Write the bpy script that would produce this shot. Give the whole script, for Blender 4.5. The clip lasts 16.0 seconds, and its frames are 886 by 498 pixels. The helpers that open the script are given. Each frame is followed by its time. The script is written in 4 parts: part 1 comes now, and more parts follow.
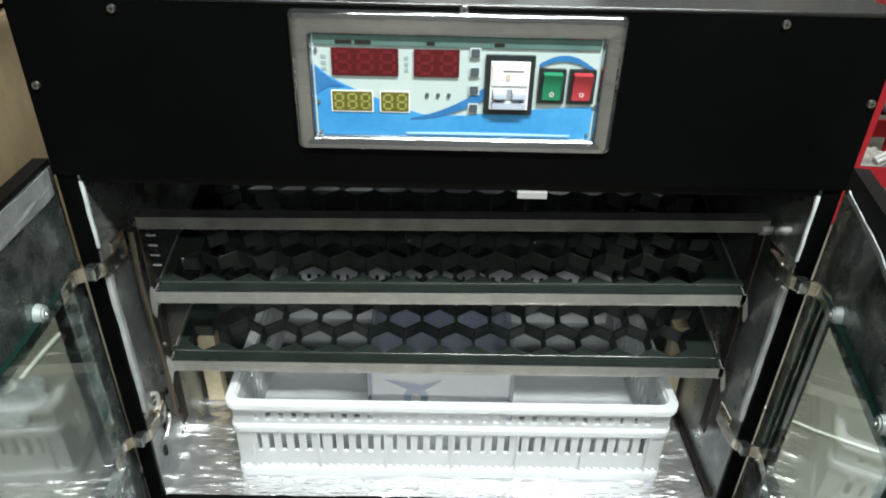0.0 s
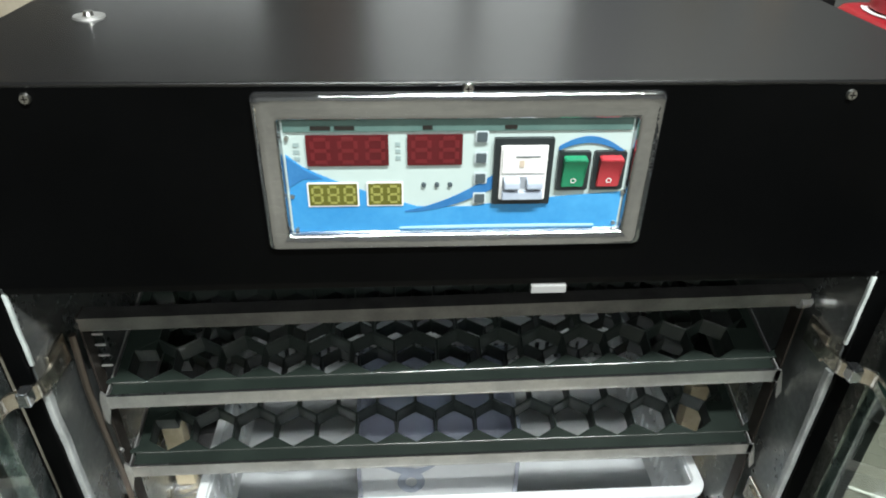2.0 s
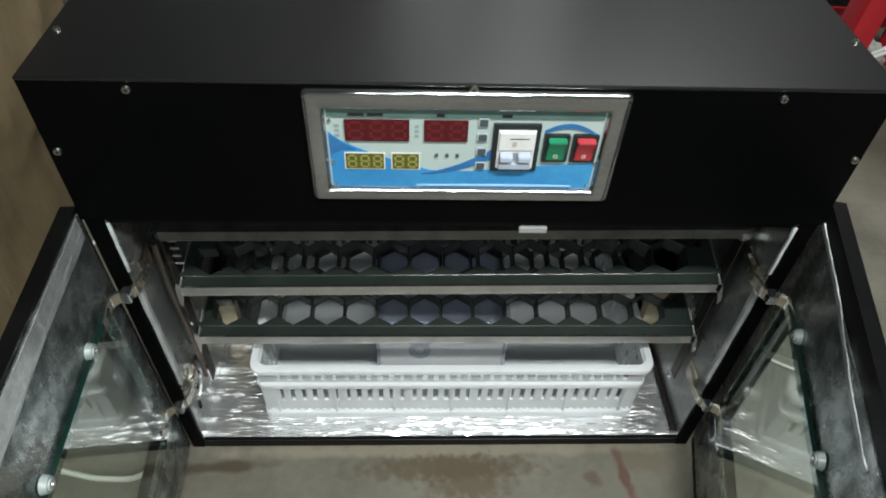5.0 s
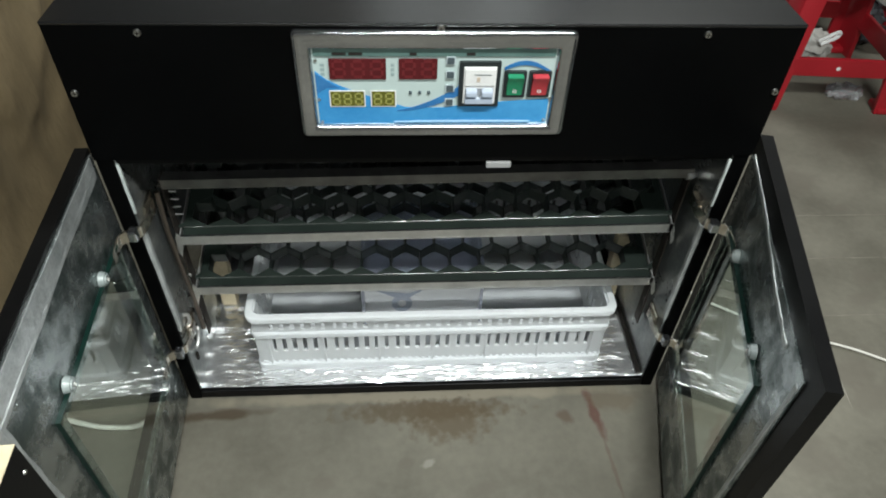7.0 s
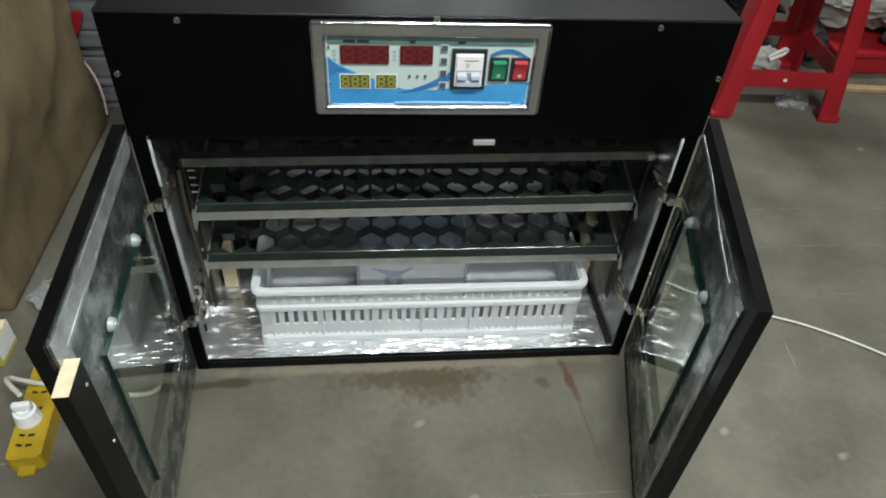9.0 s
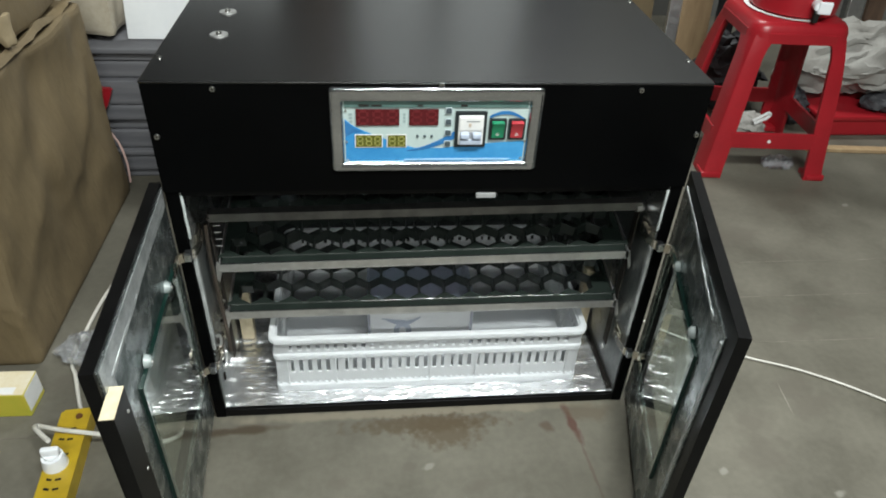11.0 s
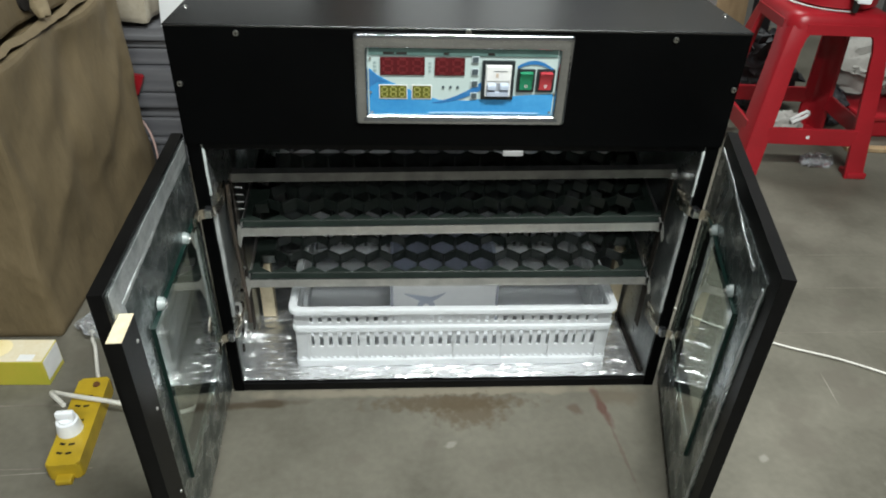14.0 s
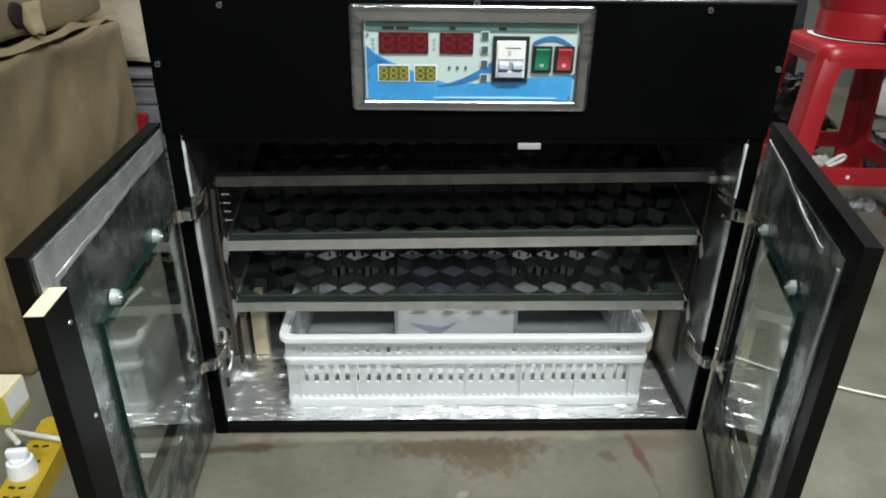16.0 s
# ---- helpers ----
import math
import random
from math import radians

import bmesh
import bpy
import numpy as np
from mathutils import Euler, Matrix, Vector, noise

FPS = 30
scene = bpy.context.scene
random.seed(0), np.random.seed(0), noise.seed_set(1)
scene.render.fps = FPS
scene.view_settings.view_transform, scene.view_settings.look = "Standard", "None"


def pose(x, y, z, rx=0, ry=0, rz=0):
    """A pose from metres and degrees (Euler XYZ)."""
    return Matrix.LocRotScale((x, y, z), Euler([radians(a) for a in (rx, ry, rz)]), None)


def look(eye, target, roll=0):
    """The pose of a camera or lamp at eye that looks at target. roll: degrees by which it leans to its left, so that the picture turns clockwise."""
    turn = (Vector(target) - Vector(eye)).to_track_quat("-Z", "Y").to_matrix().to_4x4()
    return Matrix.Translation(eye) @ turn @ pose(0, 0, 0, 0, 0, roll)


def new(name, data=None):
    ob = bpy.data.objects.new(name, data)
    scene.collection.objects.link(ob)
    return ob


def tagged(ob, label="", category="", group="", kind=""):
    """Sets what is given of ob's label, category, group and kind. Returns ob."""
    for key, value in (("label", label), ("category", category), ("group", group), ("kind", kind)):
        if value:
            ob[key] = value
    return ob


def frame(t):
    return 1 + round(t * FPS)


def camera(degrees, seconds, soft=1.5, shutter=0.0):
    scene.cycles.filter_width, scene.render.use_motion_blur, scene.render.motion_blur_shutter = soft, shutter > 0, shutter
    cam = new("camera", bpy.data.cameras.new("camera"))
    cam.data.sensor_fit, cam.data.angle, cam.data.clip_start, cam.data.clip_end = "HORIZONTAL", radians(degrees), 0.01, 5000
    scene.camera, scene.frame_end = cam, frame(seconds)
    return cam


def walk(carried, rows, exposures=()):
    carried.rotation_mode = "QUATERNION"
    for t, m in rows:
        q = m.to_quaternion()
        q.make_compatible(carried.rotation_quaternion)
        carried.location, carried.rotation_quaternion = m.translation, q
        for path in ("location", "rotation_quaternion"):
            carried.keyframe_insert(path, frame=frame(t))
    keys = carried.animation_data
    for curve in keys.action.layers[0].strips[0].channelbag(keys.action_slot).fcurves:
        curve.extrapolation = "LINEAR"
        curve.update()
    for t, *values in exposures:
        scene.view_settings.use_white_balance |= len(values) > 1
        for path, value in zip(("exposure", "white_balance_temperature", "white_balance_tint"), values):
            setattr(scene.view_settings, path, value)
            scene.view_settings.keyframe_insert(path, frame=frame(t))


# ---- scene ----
cam = camera(65.6, 16.0, soft=1.9)
PATH = [
    (0, (-0.02, -0.675, 0.868), (0.009, 1.036, -0.168), 1.6),
    (0.5, (-0.026, -0.648, 0.861), (0.017, 1.111, -0.089), 1.3),
    (1, (-0.037, -0.61, 0.868), (0.012, 1.171, -0.043), 0.8),
    (1.5, (-0.045, -0.557, 0.881), (0.063, 1.186, -0.094), 0.8),
    (2, (-0.047, -0.513, 0.907), (0.068, 1.166, -0.174), 1.1),
    (2.5, (-0.051, -0.485, 0.925), (0.091, 1.08, -0.311), 2.7),
    (3, (-0.053, -0.483, 0.967), (0.049, 0.985, -0.387), 1.9),
    (3.5, (-0.057, -0.498, 1.028), (0.021, 0.918, -0.382), 2.0),
    (4, (-0.056, -0.521, 1.063), (0.024, 0.846, -0.395), 3.0),
    (4.2, (-0.058, -0.529, 1.075), (0.038, 0.837, -0.383), 3.1),
    (6.3, (-0.037, -0.66, 1.108), (0.014, 0.784, -0.275), 2.1),
    (6.5, (-0.04, -0.675, 1.098), (0.032, 0.782, -0.27), 2.7),
    (7, (-0.046, -0.719, 1.091), (0.082, 0.695, -0.318), 2.7),
    (7.5, (-0.06, -0.772, 1.093), (0.075, 0.632, -0.325), 3.4),
    (8, (-0.069, -0.81, 1.099), (0.069, 0.602, -0.31), 3.0),
    (8.5, (-0.08, -0.843, 1.103), (0.088, 0.584, -0.289), 4.2),
    (9, (-0.087, -0.869, 1.114), (0.122, 0.592, -0.235), 4.5),
    (9.5, (-0.09, -0.895, 1.131), (0.121, 0.627, -0.149), 4.1),
    (10, (-0.091, -0.915, 1.142), (0.109, 0.64, -0.101), 3.2),
    (12.5, (-0.118, -1.0, 1.108), (0.079, 0.617, -0.053), 3.8),
    (13, (-0.111, -0.998, 1.083), (0.055, 0.62, -0.081), 3.2),
    (13.5, (-0.102, -0.997, 1.055), (0.05, 0.655, -0.062), 2.6),
    (14, (-0.093, -0.997, 1.024), (0.028, 0.653, -0.101), 2.2),
    (14.5, (-0.081, -0.989, 0.987), (0.027, 0.665, -0.133), 2.3),
    (15, (-0.069, -0.97, 0.937), (0.008, 0.71, -0.146), 1.7),
    (15.5, (-0.067, -0.953, 0.879), (-0.014, 0.788, -0.103), 1.3),
    (16, (-0.065, -0.942, 0.843), (-0.006, 0.841, -0.061), 0.9),
]
walk(cam, [(t, look(eye, target, roll)) for t, eye, target, roll in PATH],
     exposures=[(0, 0.18), (1, 0.38), (2, 0.26), (3, -0.18), (4, -0.52), (6.5, -0.28), (8, -0.5), (9, -0.46), (10, -0.28), (12.5, -0.2), (14, -0.2), (15, -0.24), (16, -0.14)])

# ---- light ----
world = bpy.data.worlds.new("workshop_world")
scene.world = world
world.use_nodes = True
world.node_tree.nodes["Background"].inputs[0].default_value = (0.8, 0.9, 1.0, 1)
world.node_tree.nodes["Background"].inputs[1].default_value = 0.15


def unseen_lamp(x, y, z, sx, sy, watts, color=(0.95, 1.0, 0.975)):
    data = bpy.data.lights.new("unseen_area_light", "AREA")
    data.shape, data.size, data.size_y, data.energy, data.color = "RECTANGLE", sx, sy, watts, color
    ob = new("unseen_area_light", data)
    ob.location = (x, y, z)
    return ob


# Out-of-view lamps, assumed: key, fill for the basket, and one lighting the back.
unseen_lamp(0.42, -0.98, 2.45, 1.1, 0.14, 114)
unseen_lamp(0.1, -3.1, 2.65, 1.6, 0.2, 118)
unseen_lamp(0.8, 1.95, 3.1, 1.5, 0.3, 80)


# ---- materials ----
def surf(name, c1, c2=None, rough=0.5, metal=0.0, scale=8.0, bump=0.0, bscale=60.0, stretch=(1, 1, 1), spec=0.5,
         rough2=None, trans=0.0, ior=1.45, alpha=1.0, coat=0.0):
    """A principled surface with large stains and fine grain."""
    m = bpy.data.materials.new(name)
    m.use_nodes = True
    nt = m.node_tree
    b = nt.nodes["Principled BSDF"]
    b.inputs["Roughness"].default_value, b.inputs["Metallic"].default_value = rough, metal
    b.inputs["Specular IOR Level"].default_value, b.inputs["IOR"].default_value = spec, ior
    b.inputs["Transmission Weight"].default_value, b.inputs["Alpha"].default_value = trans, alpha
    b.inputs["Coat Weight"].default_value = coat
    b.inputs["Base Color"].default_value = (*c1, 1)
    tc = nt.nodes.new("ShaderNodeTexCoord")
    mp = nt.nodes.new("ShaderNodeMapping")
    mp.inputs["Scale"].default_value = stretch
    nt.links.new(tc.outputs["Object"], mp.inputs["Vector"])
    if c2:
        big, fine = nt.nodes.new("ShaderNodeTexNoise"), nt.nodes.new("ShaderNodeTexNoise")
        big.inputs["Scale"].default_value, big.inputs["Detail"].default_value = scale, 6
        fine.inputs["Scale"].default_value, fine.inputs["Detail"].default_value = scale * 14, 4
        mixf = nt.nodes.new("ShaderNodeMath")
        mixf.operation = "MULTIPLY_ADD"
        mixf.inputs[1].default_value = 0.3
        ramp = nt.nodes.new("ShaderNodeValToRGB")
        ramp.color_ramp.elements[0].position, ramp.color_ramp.elements[1].position = 0.45, 0.85
        ramp.color_ramp.elements[0].color, ramp.color_ramp.elements[1].color = (*c1, 1), (*c2, 1)
        for n in (big, fine):
            nt.links.new(mp.outputs[0], n.inputs["Vector"])
        nt.links.new(fine.outputs["Fac"], mixf.inputs[0])
        nt.links.new(big.outputs["Fac"], mixf.inputs[2])
        nt.links.new(mixf.outputs[0], ramp.inputs[0])
        nt.links.new(ramp.outputs[0], b.inputs["Base Color"])
        if rough2 is not None:
            mr = nt.nodes.new("ShaderNodeMapRange")
            mr.inputs[1].default_value, mr.inputs[2].default_value = 0.45, 0.85
            mr.inputs[3].default_value, mr.inputs[4].default_value = rough, rough2
            nt.links.new(mixf.outputs[0], mr.inputs[0])
            nt.links.new(mr.outputs[0], b.inputs["Roughness"])
    if bump:
        nz, bp = nt.nodes.new("ShaderNodeTexNoise"), nt.nodes.new("ShaderNodeBump")
        nz.inputs["Scale"].default_value, nz.inputs["Detail"].default_value = bscale, 5
        bp.inputs["Strength"].default_value, bp.inputs["Distance"].default_value = bump, 0.004
        nt.links.new(mp.outputs[0], nz.inputs["Vector"])
        nt.links.new(nz.outputs["Fac"], bp.inputs["Height"])
        nt.links.new(bp.outputs[0], b.inputs["Normal"])
    return m


BLACK = surf("black_powder_coat", (0.0011, 0.0012, 0.0013), (0.0017, 0.0018, 0.0019), 0.34, scale=5, bump=0.02, bscale=600, rough2=0.42, spec=0.055)
BLACK_TOP = surf("black_gloss_sheet", (0.004, 0.004, 0.0045), (0.006, 0.006, 0.0062), 0.27, scale=3, spec=0.95)
BLACK_EDGE = surf("black_melamine_edge", (0.002, 0.002, 0.0022), (0.004, 0.004, 0.004), 0.4, scale=20, bump=0.04, bscale=200, spec=0.14)
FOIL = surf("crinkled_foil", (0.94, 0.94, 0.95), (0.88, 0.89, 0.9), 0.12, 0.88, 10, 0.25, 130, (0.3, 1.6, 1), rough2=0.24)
# Door foil: smudges, with dark room reflections put into the mottled colour.
FOIL_DOOR = surf("dark_mottled_foil_skin", (0.42, 0.45, 0.45), (0.09, 0.115, 0.112), 0.2, 0.88, 26, 0.5, 40, (1, 1, 1), rough2=0.36)
# Wall foil is darkened all over, standing in for shade on the upper walls.
FOIL_SIDE = surf("darkened_wall_foil", (0.5, 0.52, 0.52), (0.26, 0.28, 0.28), 0.2, 0.88, 9, 0.4, 40, rough2=0.4)
for node in FOIL_DOOR.node_tree.nodes:
    if node.type == "VALTORGB":
        node.color_ramp.elements[0].position, node.color_ramp.elements[1].position = 0.5, 0.78
TAPE = surf("aluminium_tape", (0.6, 0.62, 0.62), (0.38, 0.4, 0.4), 0.42, 0.5, 30, 0.4, 90)
TAPE_BRIGHT = surf("bright_foil_tape", (0.7, 0.72, 0.72), (0.3, 0.33, 0.33), 0.3, 0.7, 22, 0.5, 70, rough2=0.45)
CHROME = surf("chrome", (0.5, 0.51, 0.53), (0.36, 0.37, 0.39), 0.07, 0.97, 6, bump=0.45, bscale=13, stretch=(1, 1, 2.2))
STEEL = surf("galvanised_steel", (0.74, 0.74, 0.73), (0.52, 0.52, 0.51), 0.28, 0.94, 30, 0.1, 120, rough2=0.5)
ZINC = surf("zinc_screw", (0.65, 0.65, 0.63), (0.45, 0.45, 0.43), 0.3, 1.0, 200)
NICKEL = surf("nickel_hinge", (0.78, 0.74, 0.66), (0.5, 0.45, 0.38), 0.22, 1.0, 60, 0.1, 200)
TRAY = surf("dark_green_plastic", (0.0075, 0.0115, 0.0095), (0.0125, 0.018, 0.015), 0.34, scale=20, bump=0.05, bscale=250)
# Paler than the tray: the ledge's highlight line is put into its colour.
TRAY_LEDGE = surf("highlit_tray_ledge", (0.06, 0.065, 0.06), (0.02, 0.025, 0.022), 0.18, scale=9, spec=0.9)
WHITE_PL = surf("white_polypropylene", (0.86, 0.88, 0.9), (0.8, 0.82, 0.85), 0.4, scale=12, bump=0.03, bscale=200)


def milky(m, share, color):
    """Lets light through thin plastic, scattered."""
    nt = m.node_tree
    through_light, mix = nt.nodes.new("ShaderNodeBsdfTranslucent"), nt.nodes.new("ShaderNodeMixShader")
    through_light.inputs["Color"].default_value = (*color, 1)
    mix.inputs["Fac"].default_value = share
    nt.links.new(nt.nodes["Principled BSDF"].outputs[0], mix.inputs[1])
    nt.links.new(through_light.outputs[0], mix.inputs[2])
    nt.links.new(mix.outputs[0], nt.nodes["Material Output"].inputs["Surface"])
    return m


BASKET_PL = milky(surf("basket_polypropylene", (0.88, 0.9, 0.91), (0.83, 0.85, 0.87), 0.4, scale=12, bump=0.03, bscale=200), 0.58, (0.95, 0.96, 0.97))
RED_PL = surf("red_plastic", (0.36, 0.014, 0.022), (0.28, 0.011, 0.017), 0.33, scale=7, bump=0.03, bscale=150)
YELLOW_PL = surf("yellow_plastic", (0.5, 0.34, 0.02), (0.38, 0.26, 0.018), 0.35, scale=30, bump=0.04, bscale=200)
CARTON = surf("brown_kraft_paper", (0.175, 0.13, 0.07), (0.115, 0.085, 0.045), 0.72, scale=5, bump=0.7, bscale=6, stretch=(1, 1, 0.6))
for node in CARTON.node_tree.nodes:
    if node.type == "BUMP":
        node.inputs["Distance"].default_value = 0.03
CARTON_EDGE = surf("torn_kraft_edge", (0.34, 0.27, 0.165), (0.25, 0.195, 0.115), 0.8, scale=30, bump=0.3, bscale=80)
WRAP = surf("milky_plastic_wrap", (0.5, 0.45, 0.36), (0.36, 0.31, 0.23), 0.25, scale=9, bump=0.5, bscale=25)
BOARD = surf("grey_foam_board", (0.15, 0.15, 0.16), (0.1, 0.1, 0.11), 0.6, scale=9, bump=0.2, bscale=70, stretch=(0.4, 1, 5))
WHITE_SHEET = surf("white_sheet", (0.9, 0.92, 0.93), (0.82, 0.84, 0.86), 0.35, scale=6, bump=0.1, bscale=12)
WOOD = surf("raw_wood", (0.42, 0.3, 0.17), (0.3, 0.2, 0.11), 0.6, scale=6, bump=0.2, bscale=40, stretch=(6, 6, 0.7))
DARK_WOOD = surf("brown_board", (0.14, 0.09, 0.06), (0.08, 0.05, 0.035), 0.55, scale=6, bump=0.2, bscale=40, stretch=(6, 6, 0.7))
RAW_END = surf("raw_mdf_end", (0.62, 0.54, 0.38), (0.5, 0.42, 0.28), 0.8, scale=60, bump=0.2, bscale=200)
CLOTH = surf("grey_canvas", (0.34, 0.33, 0.31), (0.24, 0.23, 0.21), 0.9, scale=7, bump=0.4, bscale=50)
DARK = surf("dark_scrap", (0.025, 0.025, 0.03), (0.05, 0.05, 0.055), 0.6, scale=20, bump=0.2, bscale=60)
CABLE = surf("white_cable", (0.68, 0.66, 0.6), (0.55, 0.53, 0.48), 0.4, scale=30)
SILICONE = surf("milky_silicone", (0.5, 0.53, 0.52), (0.34, 0.38, 0.37), 0.3, scale=60, bump=0.2, bscale=200)
PAPER = surf("white_label", (0.75, 0.75, 0.74), (0.66, 0.66, 0.65), 0.6, scale=40)
PANEL_WHITE = surf("pale_mint_acrylic", (0.4, 0.49, 0.475), (0.45, 0.535, 0.52), 0.2, scale=6)
PANEL_BLUE = surf("sky_blue_print", (0.025, 0.2, 0.47), (0.06, 0.3, 0.58), 0.2, scale=9)
PANEL_DEEP = surf("deep_blue_print", (0.02, 0.12, 0.32), (0.04, 0.18, 0.4), 0.2, scale=30)
LED_RED = surf("red_display_window", (0.085, 0.007, 0.01), (0.07, 0.006, 0.009), 0.15, scale=40)
SEG_RED = surf("unlit_red_segment", (0.115, 0.011, 0.014), None, 0.3)
LED_YEL = surf("olive_display_window", (0.11, 0.11, 0.02), (0.095, 0.095, 0.016), 0.15, scale=40)
SEG_YEL = surf("unlit_yellow_segment", (0.25, 0.25, 0.065), None, 0.3)
GREEN_SW = surf("green_rocker", (0.02, 0.27, 0.13), (0.02, 0.2, 0.1), 0.25, scale=30)
RED_SW = surf("red_rocker", (0.48, 0.05, 0.06), (0.4, 0.04, 0.05), 0.25, scale=30)
SW_BLACK = surf("switch_bezel", (0.015, 0.02, 0.022), None, 0.3)
BREAKER = surf("breaker_body", (0.72, 0.72, 0.7), (0.62, 0.62, 0.62), 0.4, scale=60)
LEVER = surf("grey_blue_lever", (0.42, 0.47, 0.55), (0.34, 0.39, 0.48), 0.35, scale=60)
FAINT = surf("faint_grey_print", (0.26, 0.34, 0.34), None, 0.4)
GREY_BTN = surf("grey_button", (0.06, 0.08, 0.09), None, 0.35)
BLUE_LID = surf("lilac_blue_lid", (0.72, 0.74, 0.82), (0.66, 0.68, 0.78), 0.25, scale=20, trans=0.6, ior=1.3)
BLUE_CORD = surf("slate_blue_print", (0.3, 0.33, 0.42), (0.42, 0.45, 0.52), 0.5, scale=40)
INK = surf("black_ink", (0.02, 0.018, 0.016), None, 0.9, spec=0.1)
CREAM_PRINT = surf("cream_print", (0.75, 0.62, 0.3), (0.8, 0.7, 0.45), 0.4, scale=15)
BOX_YELLOW = surf("yellow_box_print", (0.5, 0.41, 0.05), (0.42, 0.4, 0.04), 0.4, scale=20)
BOX_WHITE = surf("white_box_print", (0.7, 0.66, 0.55), (0.6, 0.5, 0.3), 0.4, scale=10)
GLASS = surf("greenish_glass", (0.82, 0.93, 0.88), None, 0.02, trans=1.0, ior=1.72)
GLASS_EDGE = surf("glass_edge_green", (0.004, 0.018, 0.014), None, 0.3)
CLIP = surf("cloudy_clip_plastic", (0.3, 0.34, 0.33), (0.22, 0.25, 0.25), 0.25, scale=80)
CLEAR = surf("clear_plastic", (0.9, 0.92, 0.95), None, 0.12, trans=0.85, ior=1.35)
MILKY = surf("milky_plastic", (0.88, 0.89, 0.9), (0.8, 0.81, 0.83), 0.3, scale=9, trans=0.3, ior=1.25)


def concrete():
    m = surf("concrete", (0.083, 0.0765, 0.059), (0.148, 0.137, 0.109), 0.55, scale=4.5, bump=0.15, bscale=70, rough2=0.75)
    nt = m.node_tree
    b = nt.nodes["Principled BSDF"]
    base = b.inputs["Base Color"].links[0].from_socket
    tc = nt.nodes.new("ShaderNodeTexCoord")

    def stain(cx, cy, sx, sy, turn, color, strength, edge, color_in):
        mp = nt.nodes.new("ShaderNodeMapping")
        mp.vector_type = "TEXTURE"
        mp.inputs["Location"].default_value = (cx, cy, 0)
        mp.inputs["Rotation"].default_value = (0, 0, radians(turn))
        mp.inputs["Scale"].default_value = (sx, sy, 10)
        nt.links.new(tc.outputs["Object"], mp.inputs["Vector"])
        ln = nt.nodes.new("ShaderNodeVectorMath")
        ln.operation = "LENGTH"
        nt.links.new(mp.outputs[0], ln.inputs[0])
        nz = nt.nodes.new("ShaderNodeTexNoise")
        nz.inputs["Scale"].default_value, nz.inputs["Detail"].default_value = edge, 5
        nt.links.new(tc.outputs["Object"], nz.inputs["Vector"])
        ad = nt.nodes.new("ShaderNodeMath")
        ad.operation = "MULTIPLY_ADD"
        ad.inputs[1].default_value = 1.6
        nt.links.new(nz.outputs["Fac"], ad.inputs[0])
        nt.links.new(ln.outputs["Value"], ad.inputs[2])
        mr = nt.nodes.new("ShaderNodeMapRange")
        mr.inputs[1].default_value, mr.inputs[2].default_value = 1.25, 1.8
        mr.inputs[3].default_value, mr.inputs[4].default_value = strength, 0.0
        nt.links.new(ad.outputs[0], mr.inputs[0])
        mx = nt.nodes.new("ShaderNodeMix")
        mx.data_type = "RGBA"
        nt.links.new(mr.outputs[0], mx.inputs["Factor"])
        nt.links.new(color_in, mx.inputs["A"])
        mx.inputs["B"].default_value = (*color, 1)
        return mx.outputs["Result"]

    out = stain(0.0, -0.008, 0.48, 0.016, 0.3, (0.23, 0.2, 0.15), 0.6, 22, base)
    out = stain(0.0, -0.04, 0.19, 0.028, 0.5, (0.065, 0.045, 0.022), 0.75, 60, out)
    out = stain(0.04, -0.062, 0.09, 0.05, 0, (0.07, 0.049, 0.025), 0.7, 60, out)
    out = stain(-0.375, -0.037, 0.1, 0.013, 4, (0.048, 0.034, 0.02), 0.9, 22, out)
    out = stain(0.306, -0.055, 0.012, 0.06, 10, (0.085, 0.03, 0.022), 0.8, 40, out)
    out = stain(0.25, -0.061, 0.018, 0.018, 0, (0.08, 0.056, 0.038), 0.75, 40, out)
    out = stain(0.345, -0.03, 0.06, 0.03, 0, (0.1, 0.075, 0.045), 0.5, 30, out)
    out = stain(0.317, -0.165, 0.004, 0.11, 5, (0.1, 0.07, 0.05), 0.55, 40, out)
    for x, y, s in ((1.047, 0.497, 0.028), (1.118, 0.367, 0.03), (0.99, 0.265, 0.045), (1.104, 0.26, 0.05), (0.954, 0.199, 0.05), (0.834, 0.018, 0.07), (0.692, -0.077, 0.06),
                    (0.85, -0.041, 0.07), (0.676, -0.157, 0.08), (-0.04, -0.143, 0.02), (-0.178, -0.172, 0.025), (0.09, -0.196, 0.03), (0.967, 0.6, 0.09), (-0.75, 0.12, 0.06), (0.1, -0.36, 0.1)):
        out = stain(x, y, s, s * 0.6, 20, (0.1, 0.088, 0.07), 0.5, 30, out)
    for x, y, sx, turn in ((0.8, -0.016, 0.05, 84), (0.21, -0.33, 0.06, -55), (-0.2, -0.3, 0.1, 8), (-0.75, -0.19, 0.06, 3)):
        out = stain(x, y, sx, 0.0014, turn, (0.3, 0.285, 0.24), 0.7, 20, out)
    for x, y in ((0.581, -0.191), (0.789, -0.256), (1.4, 0.751), (-0.002, -0.143), (0.08, -0.3)):
        out = stain(x, y, 0.014, 0.009, 30, (0.28, 0.27, 0.235), 0.5, 50, out)
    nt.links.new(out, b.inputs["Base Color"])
    return m


CONCRETE = concrete()


# ---- building helpers ----
BASE = {}


def thing(name, base, label, category, group="", kind=""):
    ob = new(name)
    ob.location = base
    BASE[ob.name] = Vector(base)
    return tagged(ob, label, category, group, kind)


